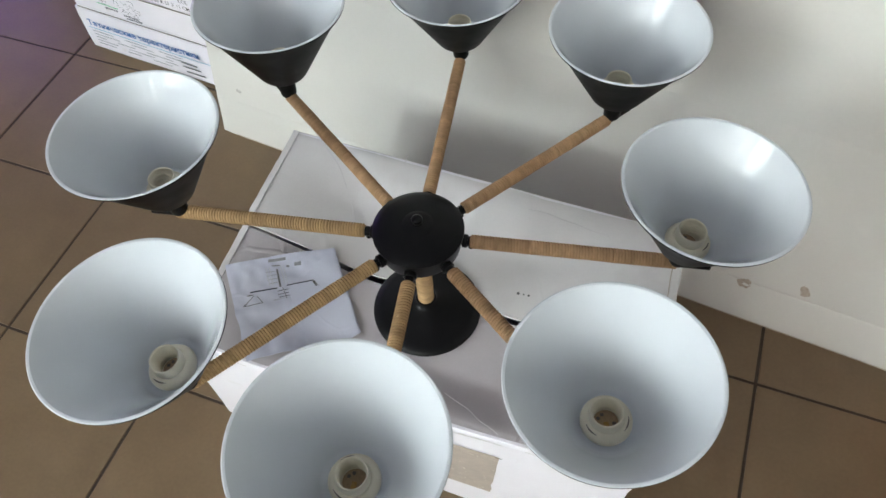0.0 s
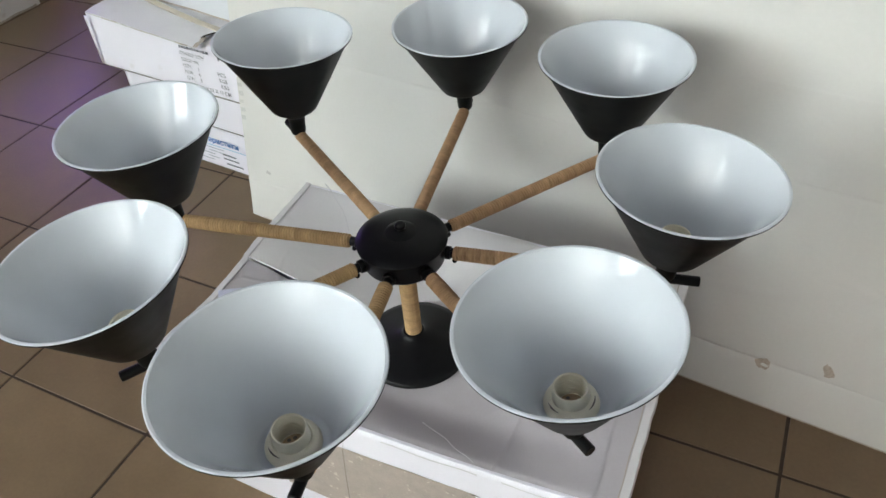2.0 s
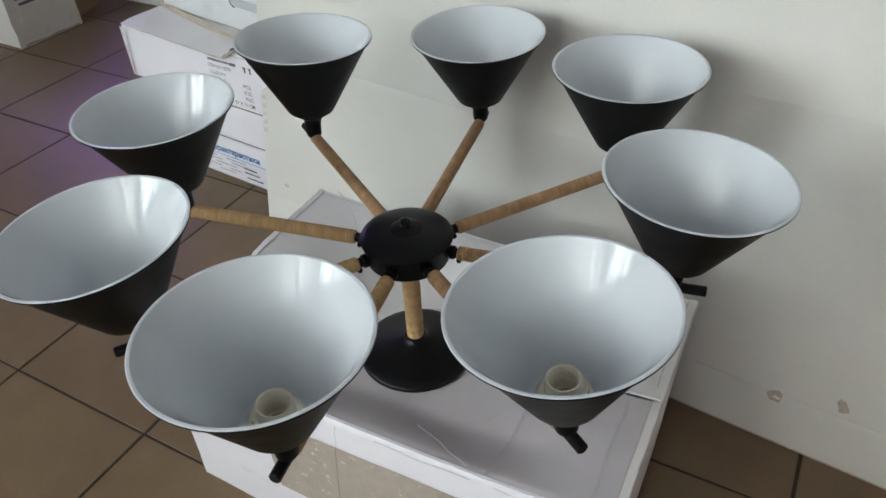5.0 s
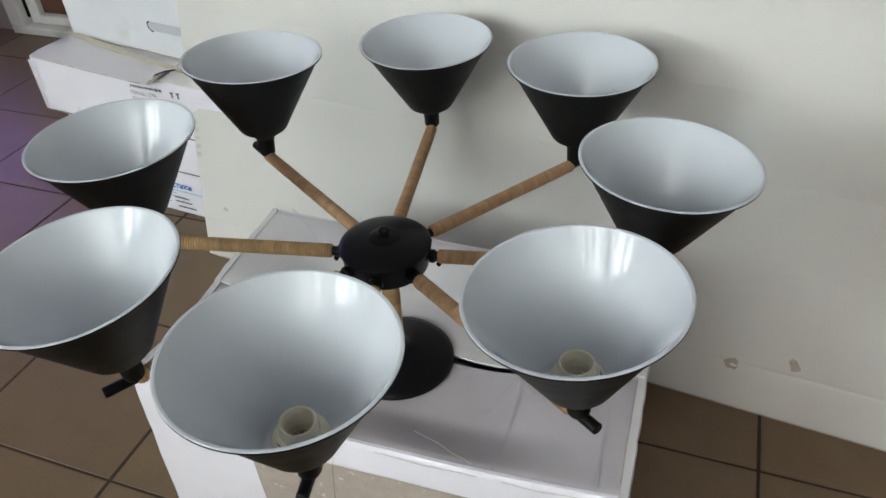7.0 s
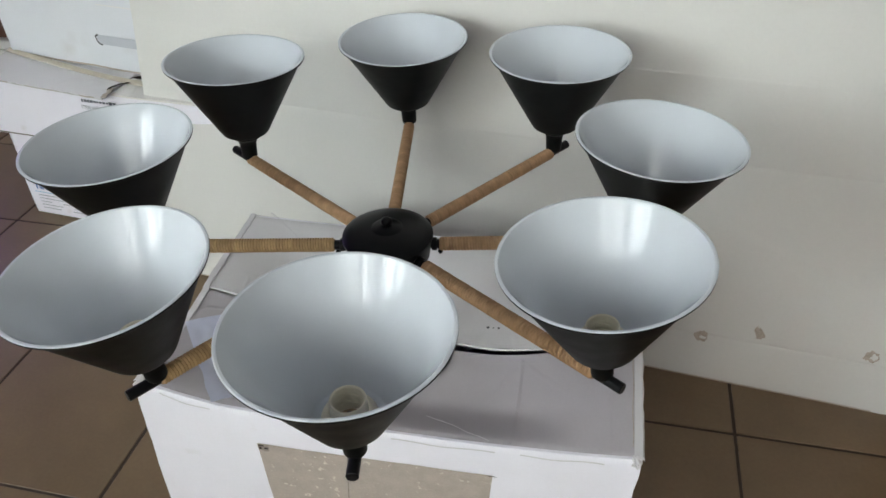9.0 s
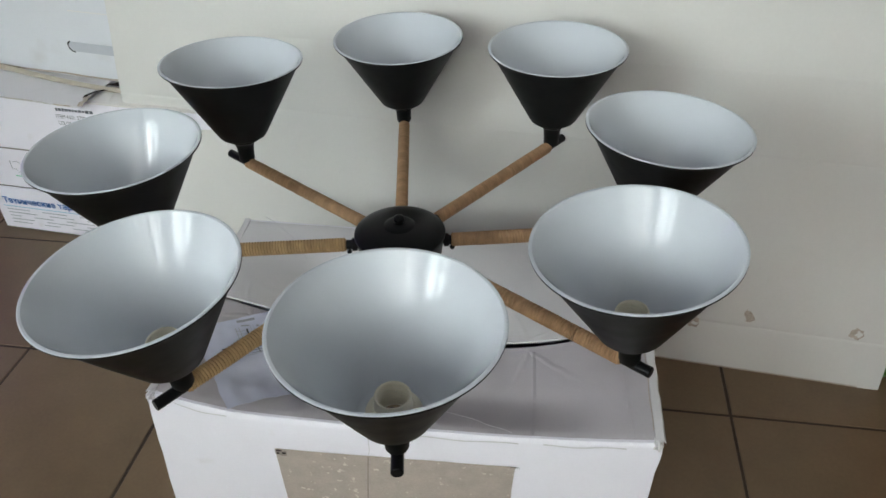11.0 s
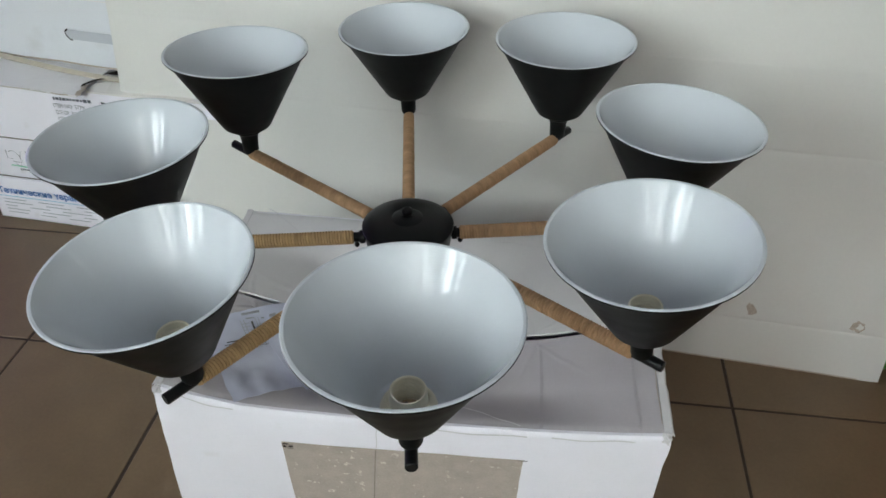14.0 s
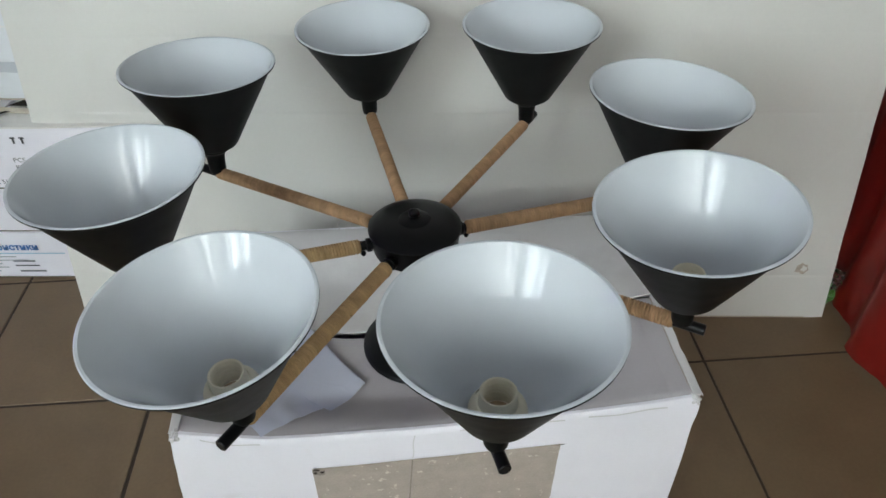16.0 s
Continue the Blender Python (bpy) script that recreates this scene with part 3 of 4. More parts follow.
def lamp_carton():
    c = thing("cardboard_box", CARTON, "white cardboard carton with a sagging lid, carrying the chandelier", "box")
    # four walls, bulging a little
    bm = bmesh.new()
    ring = []
    for a, b in (((-1, -1), (1, -1)), ((1, -1), (1, 1)), ((1, 1), (-1, 1)), ((-1, 1), (-1, -1))):
        for i in range(12):
            s = i / 12
            ring.append((a[0] + (b[0] - a[0]) * s, a[1] + (b[1] - a[1]) * s))
    levels = [0.0, 0.02, 0.06, 0.11, 0.16, 0.21, 0.24, 0.26, 0.28, 0.30, 0.312, 0.322, 0.328, 0.3315]

    def wall_at(x, y, z, inset):
        out = 0.004 * (1 - z / TOP)
        shear = -0.020 * (1 - z / TOP)
        droop = 0.015 * (1 - x * x) * ease((z - 0.25) / 0.08) if y < -0.999 else 0.0
        bul = 0.006 * math.sin(math.pi * z / TOP) * ((1 - x * x) if abs(y) > 0.999 else (1 - y * y))
        ex, ey = HL + out - inset, HD + out - inset
        if z > 0.327:
            ex, ey = ex - (z - 0.327) * 0.5, ey - (z - 0.327) * 0.6
        if abs(x) > 0.9 and abs(y) > 0.9:
            worn = 0.5 + 1.3 * z / TOP
            ex += 0.0022 * worn * noise.noise(Vector((x * 3, y * 3, z * 24)))
            ey += 0.0018 * worn * noise.noise(Vector((x * 3 + 5, y * 3, z * 20)))
        jig = 0.0012 * noise.noise(Vector((x * 5, y * 5, z * 16)))
        return Vector((shear - SKEW * y * ey + x * ex + (math.copysign(bul, x) if abs(x) > 0.999 else 0), y * ey + (math.copysign(bul, y) if abs(y) > 0.999 else 0) + jig, z - droop + (0.0007 * noise.noise(Vector((x * 9, y * 9, 7))) if z > 0.3 else 0)))
    outer = [[bm.verts.new(wall_at(x, y, z, 0)) for x, y in ring] for z in levels]
    inner = [[bm.verts.new(wall_at(x, y, z, 0.004)) for x, y in ring] for z in levels]
    n = len(ring)
    for lo, hi in zip(outer, outer[1:]):
        for i in range(n):
            bm.faces.new((lo[i], lo[(i + 1) % n], hi[(i + 1) % n], hi[i]))
    for lo, hi in zip(inner, inner[1:]):
        for i in range(n):
            bm.faces.new((lo[(i + 1) % n], lo[i], hi[i], hi[(i + 1) % n]))
    for i in range(n):
        bm.faces.new((outer[-1][i], outer[-1][(i + 1) % n], inner[-1][(i + 1) % n], inner[-1][i]))
    bm.faces.new(outer[0])
    part("body", bm, M_CARTON, c, "scuffed white carton walls", 50)
    # two long flaps that meet over the middle
    def flap(side):
        def at(s, t):
            u = -HL + 0.001 + (2 * HL - 0.002) * s
            gap = 0.0011 + 0.0046 * math.exp(-(u / 0.19) ** 2) + 0.0006 * noise.noise(Vector((u * 12, side, 0)))
            edge = -0.004 - 0.022 * u + (gap if side > 0 else -gap)
            v = side * (HD - (0.003 if side < 0 else 0.001)) * (1 - t) + edge * t
            lift = (0.0045 if side > 0 else 0.0) * t
            round_off = (0.0045 if side < 0 else 0.003) * (max(0, 1 - t / 0.06) ** 2)
            return Vector((u - SKEW * v, v, carton_top(u, v) + lift - round_off))
        return sheet(bmesh.new(), 48, 26, at, 0.0035)
    # lit rear flap and shaded front flap, told apart by card colour
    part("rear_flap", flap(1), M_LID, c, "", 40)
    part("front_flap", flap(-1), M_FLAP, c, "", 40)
    for s in (-1, 1):
        def at(a, b, s=s):
            u = s * (HL - 0.004) * (1 - a) + s * (HL - 0.05) * a
            v = -HD + 0.008 + (2 * HD - 0.016) * b
            return Vector((u - SKEW * v, v, carton_top(u, v) - 0.0085))
        part("inner_flap", sheet(bmesh.new(), 10, 16, at, 0.0035), M_CARTON_OLD, c)
    # raised paper edges and folds on the lid
    inv = CARTON.inverted()

    def on_lid(x, y, up=0.0006):
        p = inv @ Vector((x, y, 0))
        p -= shift(Vector((p.x, p.y, TOP))) * Vector((1, 1, 0))
        return Vector((p.x, p.y, carton_top(p.x, p.y) + up + (0.0045 * ease(1 - p.y / HD) if p.y > 0 else 0)))

    def fold(points, w, material=M_CREASE):
        bm = bmesh.new()
        a, b, d = (Vector((*p, 0)) for p in points)
        row = []
        for i in range(15):
            s = i / 14
            q = a * (1 - s) ** 2 + b * 2 * s * (1 - s) + d * s * s
            wave = 0.004 * noise.noise(Vector((s * 3.5, a.x * 40, 0)))
            row.append(on_lid(q.x + wave, q.y + wave * 0.6, 0.0004))
        ribbon(bm, row, w, (0, 0, 1))
        for v in bm.verts:
            v.co.z += 0.0004
        part("lid_crease", bm, material, c)
    fold([(-0.249, 0.262), (-0.165, 0.19), (-0.138, 0.104)], 0.0015)
    fold([(-0.084, 0.240), (-0.084, 0.205), (-0.098, 0.17)], 0.0016)
    fold([(0.12, 0.176), (0.19, 0.166), (0.245, 0.148)], 0.0014)
    fold([(0.055, -0.128), (0.09, -0.15), (0.135, -0.178)], 0.0013)
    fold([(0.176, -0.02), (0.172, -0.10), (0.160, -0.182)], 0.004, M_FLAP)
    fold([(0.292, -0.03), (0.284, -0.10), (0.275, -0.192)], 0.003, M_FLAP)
    # folded tabs along the short edges of the lid
    for s in (-1, 1):
        def tab(a, b, s=s):
            crush = 0.0010 * noise.noise(Vector((b * 16, s, 2))) + 0.0005 * noise.noise(Vector((b * 90, s, 5)))
            u, v = s * (HL + (0.0035 if s > 0 else 0.001) - 0.0115 * a + crush * (1 - a)), -HD + 0.004 + (2 * HD - 0.008) * b
            lift = 0.0045 * ease(1 - v / HD) if v > 0 else 0
            return Vector((u - SKEW * v, v, carton_top(u, v) + lift + 0.0022 - 0.003 * max(0, 1 - a / 0.15) ** 2 + 0.0006 * math.sin(19 * b) + 0.5 * crush))
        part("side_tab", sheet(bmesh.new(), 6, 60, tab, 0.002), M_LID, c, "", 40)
        # the shade in the gap beside the tab, drawn as a brown strip
        row = []
        for i in range(24):
            v = (-HD + 0.020 + (HD * (1.85 if s > 0 else 0.6)) * i / 23)
            u = s * (HL - 0.0095 + 0.0006 * math.sin(i * 1.3))
            row.append(Vector((u - SKEW * v, v, carton_top(u, v) + 0.0011 + (0.0045 * ease(1 - v / HD) if v > 0 else 0))))
        part("tab_gap", ribbon(bmesh.new(), row, 0.0012, (0, 0, 1)), M_TORN, c)
        bm = bmesh.new()
        bmesh.ops.create_icosphere(bm, subdivisions=4, radius=1.0)
        for v in bm.verts:
            k = 1 + 0.45 * noise.noise(v.co * 2.5 + Vector((s * 5, 0, 0))) + 0.22 * noise.noise(v.co * 6 + Vector((s * 5, 2, 0)))
            v.co = Vector((s * (HL - 0.005) + SKEW * HD + 0.006 * k * v.co.x, -HD + 0.007 + 0.010 * k * v.co.y, TOP - 0.006 + 0.007 * k * v.co.z))
        part("crushed_corner", bm, M_LID, c, "crumpled corner of the carton", 40)
    bm = bmesh.new()
    for dx, r in ((0.0, 0.0022), (0.008, 0.0013), (0.0155, 0.0018)):
        p = on_lid(0.126 + dx, 0.0475 - dx * 0.1, 0.001)
        lathe(bm, [(0, 0.0003), (r, 0.0), (r, -0.0003)], 8, Matrix.Translation(p))
    part("print_mark", bm, M_INK, c)
    # the grey speckled patch let into the front, and torn corners
    def on_front(u, z, out=0.0):
        x = (u - HL) / HL
        return wall_at(max(-0.999, min(0.999, x)), -1.0, z, 0) + Vector((0, -out, 0))

    def patch_at(s, t):
        u = 0.160 + 0.017 * (1 - t) * (1 - s) + (0.311 + 0.003 * noise.noise(Vector((t * 6, 1, 0)))) * s
        z = (0.268 + 0.006 * s) * t + 0.104 * (1 - t)
        return on_front(u, z, 0.0009)
    part("speckled_patch", sheet(bmesh.new(), 14, 8, patch_at), M_SPECKLE, c, "grey speckled recycled card patch")
    tears = [(0.1605, 0.2505, 0.017, 0.016, 0.0013, M_FOLD), (0.1600, 0.2630, 0.011, 0.0040, 0.0018, M_DARK), (0.1625, 0.2555, 0.0045, 0.0065, 0.0018, M_DARK),
             (0.1695, 0.2570, 0.0070, 0.0050, 0.0018, M_DARK), (0.460, 0.2725, 0.019, 0.0022, 0.0018, M_DARK)]
    for k, (uu, zz, w, h, out, material) in enumerate(tears):
        rnd = random.Random(40 + k)
        f = []
        for i in range(9):
            a, far = 2 * math.pi * i / 9, rnd.uniform(0.30, 0.56)
            f.append(on_front(uu + w * (0.5 + far * math.cos(a)), zz + h * (0.5 + far * math.sin(a)), out))
        bm = bmesh.new()
        bm.faces.new([bm.verts.new(q) for q in f])
        part("torn_corner", bm, material, c)
    bm = ribbon(bmesh.new(), [on_front(0.284, z, 0.0013) for z in (0.106, 0.14, 0.2, 0.25, 0.268)], 0.0016, (0, -1, 0))
    part("patch_fold", bm, M_FOLD, c)
    bm = ribbon(bmesh.new(), [on_front(0.284 + 0.001 * math.sin(i), 0.272 + 0.0075 * i, 0.0006) for i in range(8)], 0.0011, (0, -1, 0))
    part("board_crease", bm, M_CREASE, c)
    # rubbed grey line where lid and front meet, and a crushed corner
    for k, (u0, u1) in enumerate(((0.02, 0.10), (0.34, 0.47), (0.50, 0.60))):
        bm = ribbon(bmesh.new(), [on_front(u0 + (u1 - u0) * i / 8, 0.3245 + 0.0015 * math.sin(i + k), 0.0007) for i in range(9)], 0.0022, (0, -1, 0))
        part("scuff", bm, M_CREASE, c)
    settle(c)
    return on_lid


def leaflet(on_lid):
    """The folded instruction sheet on the lid, with its line drawing."""
    p = [Vector(q) for q in ((-0.295, -0.015), (-0.157, 0.062), (-0.083, -0.060), (-0.213, -0.150))]
    inst = thing("instruction_leaflet", CARTON, "folded white instruction sheet with a line drawing, lying on the carton", "paper")

    def step(o):
        """The paper rides over the edge of the raised rear flap."""
        o.z += 0.0056 * ease((o.y + 0.045) / 0.035) if o.y <= 0 else 0.0056 - 0.0045 * ease(1 - o.y / HD)
        return o

    def at(s, t, up=0.0038):
        q = (p[0] * (1 - s) + p[1] * s) * (1 - t) + (p[3] * (1 - s) + p[2] * s) * t
        q = q + Vector((0.004 * noise.noise(Vector((t * 5, 3, 0))), 0.003 * noise.noise(Vector((t * 4, 8, 0))))) * (1 - s) * ease((t - 0.3) / 0.3)
        o = on_lid(q.x, q.y, up)
        crumple = ease((t - 0.35) / 0.4) * ease((0.65 - s) / 0.4)
        o.z += 0.0012 * max(0, 1 - abs(t - 0.52) / 0.12) + 0.0012 * math.sin(5 * s + 3 * t)
        o.z += 0.0045 * crumple * abs(noise.noise(Vector((s * 5, t * 5, 1)))) + 0.0008 * noise.noise(Vector((s * 14, t * 14, 5)))
        return step(o)
    part("sheet", sheet(bmesh.new(), 36, 36, at, 0.0004), M_PAPER, inst, "creased white paper", 35)

    def at2(s, t):
        a, b, d, e = (Vector(q) for q in ((-0.199, -0.027), (-0.158, 0.058), (-0.084, -0.062), (-0.131, -0.117)))
        q = (a * (1 - s) + b * s) * (1 - t) + (e * (1 - s) + d * s) * t
        return step(on_lid(q.x, q.y, 0.0062 + 0.0035 * t * (1 - s) + 0.001 * t))
    part("folded_half", sheet(bmesh.new(), 12, 12, at2, 0.0003), M_PAPER, inst, "", 60)

    def line(bm, pts, w):
        rows = []
        for (a, b), (c, d) in zip(pts, pts[1:]):
            rows += [at(a + (c - a) * i / 6, b + (d - b) * i / 6, 0.0050) for i in range(7)]
            for o in rows[-7:]:
                o.z += 0.0042 if (a + c) / 2 > 0.44 and (b + d) / 2 > 0.34 - 0.58 * ((a + c) / 2 - 0.45) else 0
        ribbon(bm, rows, w, (0, 0, 1))
    strokes = [(M_NAVY_INK, 0.0019, [(0.16, 0.342), (0.394, 0.333)]), (M_NAVY_INK, 0.0017, [(0.485, 0.333), (0.72, 0.319)]),
               (M_INK, 0.0026, [(0.435, 0.14), (0.425, 0.327)]), (M_INK, 0.0034, [(0.722, 0.325), (0.740, 0.375)]), (M_INK, 0.0014, [(0.13, 0.375), (0.18, 0.372)]),
               (M_GREY_INK, 0.0010, [(0.181, 0.383), (0.078, 0.474), (0.243, 0.463), (0.209, 0.388)]), (M_GREY_INK, 0.0010, [(0.72, 0.385), (0.76, 0.38)]),
               (M_GREY_INK, 0.0010, [(0.445, 0.35), (0.455, 0.47)]), (M_PALE_INK, 0.0008, [(0.33, 0.452), (0.43, 0.446)])]
    strokes += [(M_PALE_INK, 0.0008, [(x, 0.11), (x - 0.008, 0.30)]) for x in (0.345, 0.375, 0.475, 0.50)]
    strokes += [(M_PALE_INK, 0.0008, [(0.335, y), (0.42, y - 0.004)]) for y in (0.16, 0.20, 0.24, 0.28)]
    strokes += [(M_GREY_INK, 0.0010, [(0.39, y), (0.49, y - 0.006)]) for y in (0.365, 0.40, 0.43)]
    strokes += [(M_PALE_INK, w, [(s0, t), (s1, t + 0.006)]) for s0, s1, t, w in ((0.38, 0.536, 0.044, 0.0050), (0.60, 0.66, 0.115, 0.0065), (0.525, 0.55, 0.122, 0.0030), (0.40, 0.47, 0.10, 0.0022))]
    for ink, w, pts in strokes:
        bm = bmesh.new()
        line(bm, pts, w)
        part("drawing_stroke", bm, ink, inst)
    settle(inst)


# ---------------------------------------------------------------- the tall white carton that leans behind
LEAN_CARTON = pose(-0.609, 0.508, 0, 0, 0, -13.29) @ pose(0, 0, 0, -10.6, 0, 0)


def leaning_carton():
    c = thing("flat_carton", LEAN_CARTON, "large flat white carton leaning back against other boxes", "box")
    w, h, t = 1.478, 0.92, 0.045
    creases = [(0.096, 0.0014), (0.418, 0.0008), (0.552, 0.0006)]
    zs = {0.0, h}
    z = 0.0
    while z < h:
        zs.add(round(z, 4))
        z += 0.03
    for cz, _ in creases:
        zs |= {cz - 0.004, cz - 0.0015, cz, cz + 0.0015, cz + 0.004}
    zs = sorted(zs)
    bm = bmesh.new()
    nx = 60

    def front(x, z):
        y = 0.0025 * noise.noise(Vector((x * 2.2, z * 2.6, 5))) + 0.0006 * noise.noise(Vector((x * 12, z * 12, 1)))
        for cz, d in creases:
            cz += 0.004 * math.sin(x * 3.1 + cz * 20)
            y += d * max(0, 1 - abs(z - cz) / 0.004)
        edge = min(x, w - x, z + 0.002)
        y += 0.003 * max(0, 1 - edge / 0.006) ** 2
        return y
    g = [[bm.verts.new((w * i / nx if 0 < i < nx else (0.0012 * noise.noise(Vector((z * 14, i, 0))) + (w if i else 0)), front(w * i / nx, z), z)) for z in zs] for i in range(nx + 1)]
    for i in range(nx):
        for j in range(len(zs) - 1):
            bm.faces.new((g[i][j], g[i + 1][j], g[i + 1][j + 1], g[i][j + 1]))
    k = [[bm.verts.new((x, t, z)) for z in (0, h)] for x in (0, w)]
    bm.faces.new((k[0][0], k[0][1], k[1][1], k[1][0]))
    bm.faces.new([g[i][0] for i in range(nx, -1, -1)] + [k[0][0], k[1][0]])
    bm.faces.new([g[i][-1] for i in range(nx + 1)] + [k[1][1], k[0][1]])
    bm.faces.new([g[0][j] for j in range(len(zs))] + [k[0][1], k[0][0]])
    bm.faces.new([g[nx][j] for j in range(len(zs) - 1, -1, -1)] + [k[1][0], k[1][1]])
    part("body", bm, M_PANEL, c, "", 30)
    # torn spots where tape pulled the white layer off
    spots = ((1.141, 0.089, 0.013, 0.010, 0), (1.233, 0.119, 0.011, 0.014, 1), (1.415, 0.111, 0.012, 0.012, 0), (0.066, 0.128, 0.008, 0.004, 2))
    for k, (x, z, rx, rz, kind) in enumerate(spots):
        for inner in ((0, 1) if kind == 0 else (0,)):
            bm = bmesh.new()
            ring, n = [], 30
            size = 0.48 if inner else 1.0
            for i in range(n):
                a = 2 * math.pi * i / n
                q = size * (0.95 + 0.45 * noise.noise(Vector((math.cos(a) * 1.3, math.sin(a) * 1.3, k * 7 + inner))) + 0.3 * noise.noise(Vector((math.cos(a) * 5, math.sin(a) * 5, k * 7))))
                narrow = 0.75 - 0.45 * math.sin(a) if kind == 1 else 1.0
                tip = -0.004 * math.sin(a) if kind == 1 else 0.0
                xx, zz = x + tip + rx * q * math.cos(a) * narrow + 0.003 * inner, z + rz * q * math.sin(a)
                ring.append(bm.verts.new((xx, front(xx, zz) - 0.0007 - 0.0003 * inner, zz)))
            bm.faces.new(ring)
            part("torn_spot", bm, (M_PANEL if inner else M_SMUDGE if kind == 2 else M_TORN), c, "" if inner else "patch of bared brown card")
    # smudged letters, too faint to read
    for i in range(5):
        z, x = 0.246 + 0.0185 * i, 0.0035 + 0.002 * (i % 2)
        bm = ribbon(bmesh.new(), [(x, front(x, z) - 0.0006, z), (x + 0.013, front(x + 0.013, z) - 0.0006, z + 0.002)], 0.0105 - 0.002 * (i % 3), (0, -1, 0))
        part("print_bar", bm, M_FAINT, c)
    # brown bottom edge
    bm = ribbon(bmesh.new(), [(w * i / 40, front(w * i / 40, 0.002) - 0.0007, 0.0022) for i in range(1, 40)], 0.0030, (0, -1, 0))
    part("bottom_edge", bm, M_TORN, c)


# ---------------------------------------------------------------- the stack of cartons
STACK = pose(-1.046, 0.723, 0, 0, 0, -12.61)


def rough_box(w, d, h, seed, taper=0.0):
    """A carton with slightly crooked faces."""
    bm = bmesh.new()
    n = 10

    def face(at):
        sheet(bm, n, 6, at)

    def wob(p):
        q = Vector(p)
        q.x += 0.0018 * noise.noise(Vector((q.x * 7, q.z * 9, seed)))
        q.y += 0.0022 * noise.noise(Vector((q.x * 5, q.z * 11, seed + 4)))
        q.z += 0.0015 * noise.noise(Vector((q.x * 6, q.y * 6, seed + 8))) if p[2] > 0.001 else 0
        return q
    face(lambda s, t: wob((w * s, 0, h * t)))
    face(lambda s, t: wob((w * s, d, h * t)))
    face(lambda s, t: wob((0, d * s, h * t)))
    face(lambda s, t: wob((w, d * s, h * t)))
    face(lambda s, t: wob((w * s, d * t, h)))
    face(lambda s, t: wob((w * s, d * t, 0)))
    bmesh.ops.remove_doubles(bm, verts=bm.verts, dist=0.0004)
    e = [e for e in bm.edges if len(e.link_faces) == 2 and e.calc_face_angle(0) > 0.9]
    bmesh.ops.bevel(bm, geom=e, offset=0.0022, segments=2, affect="EDGES")
    return bm


def lettering(name, words, size, width, x, z, y, material, parent, bold=0.0, label=""):
    bm = fit_width(text_bm(words, size, bold), width)
    return part(name, bm, material, parent, label, None, pose(x, y, z) @ FACE)


def bars(rows, y, parent, material, name="print_bar"):
    for x0, x1, z, h in rows:
        part(name, box_bm(x0, x1, y, y + 0.0006, z - h / 2, z + h / 2), material, parent)


def bottom_edge(parent, width, seed):
    """The brown core of the worn bottom fold, darkened for the gap's shade."""
    n = 50
    pts = [(0.004 + (width - 0.008) * i / n, -0.0038, 0.0022 + 0.0007 * noise.noise(Vector((i * 0.7, seed, 0)))) for i in range(n + 1)]
    part("bottom_edge", ribbon(bmesh.new(), pts, 0.0030, (0, -1, 0)), M_GAP, parent)


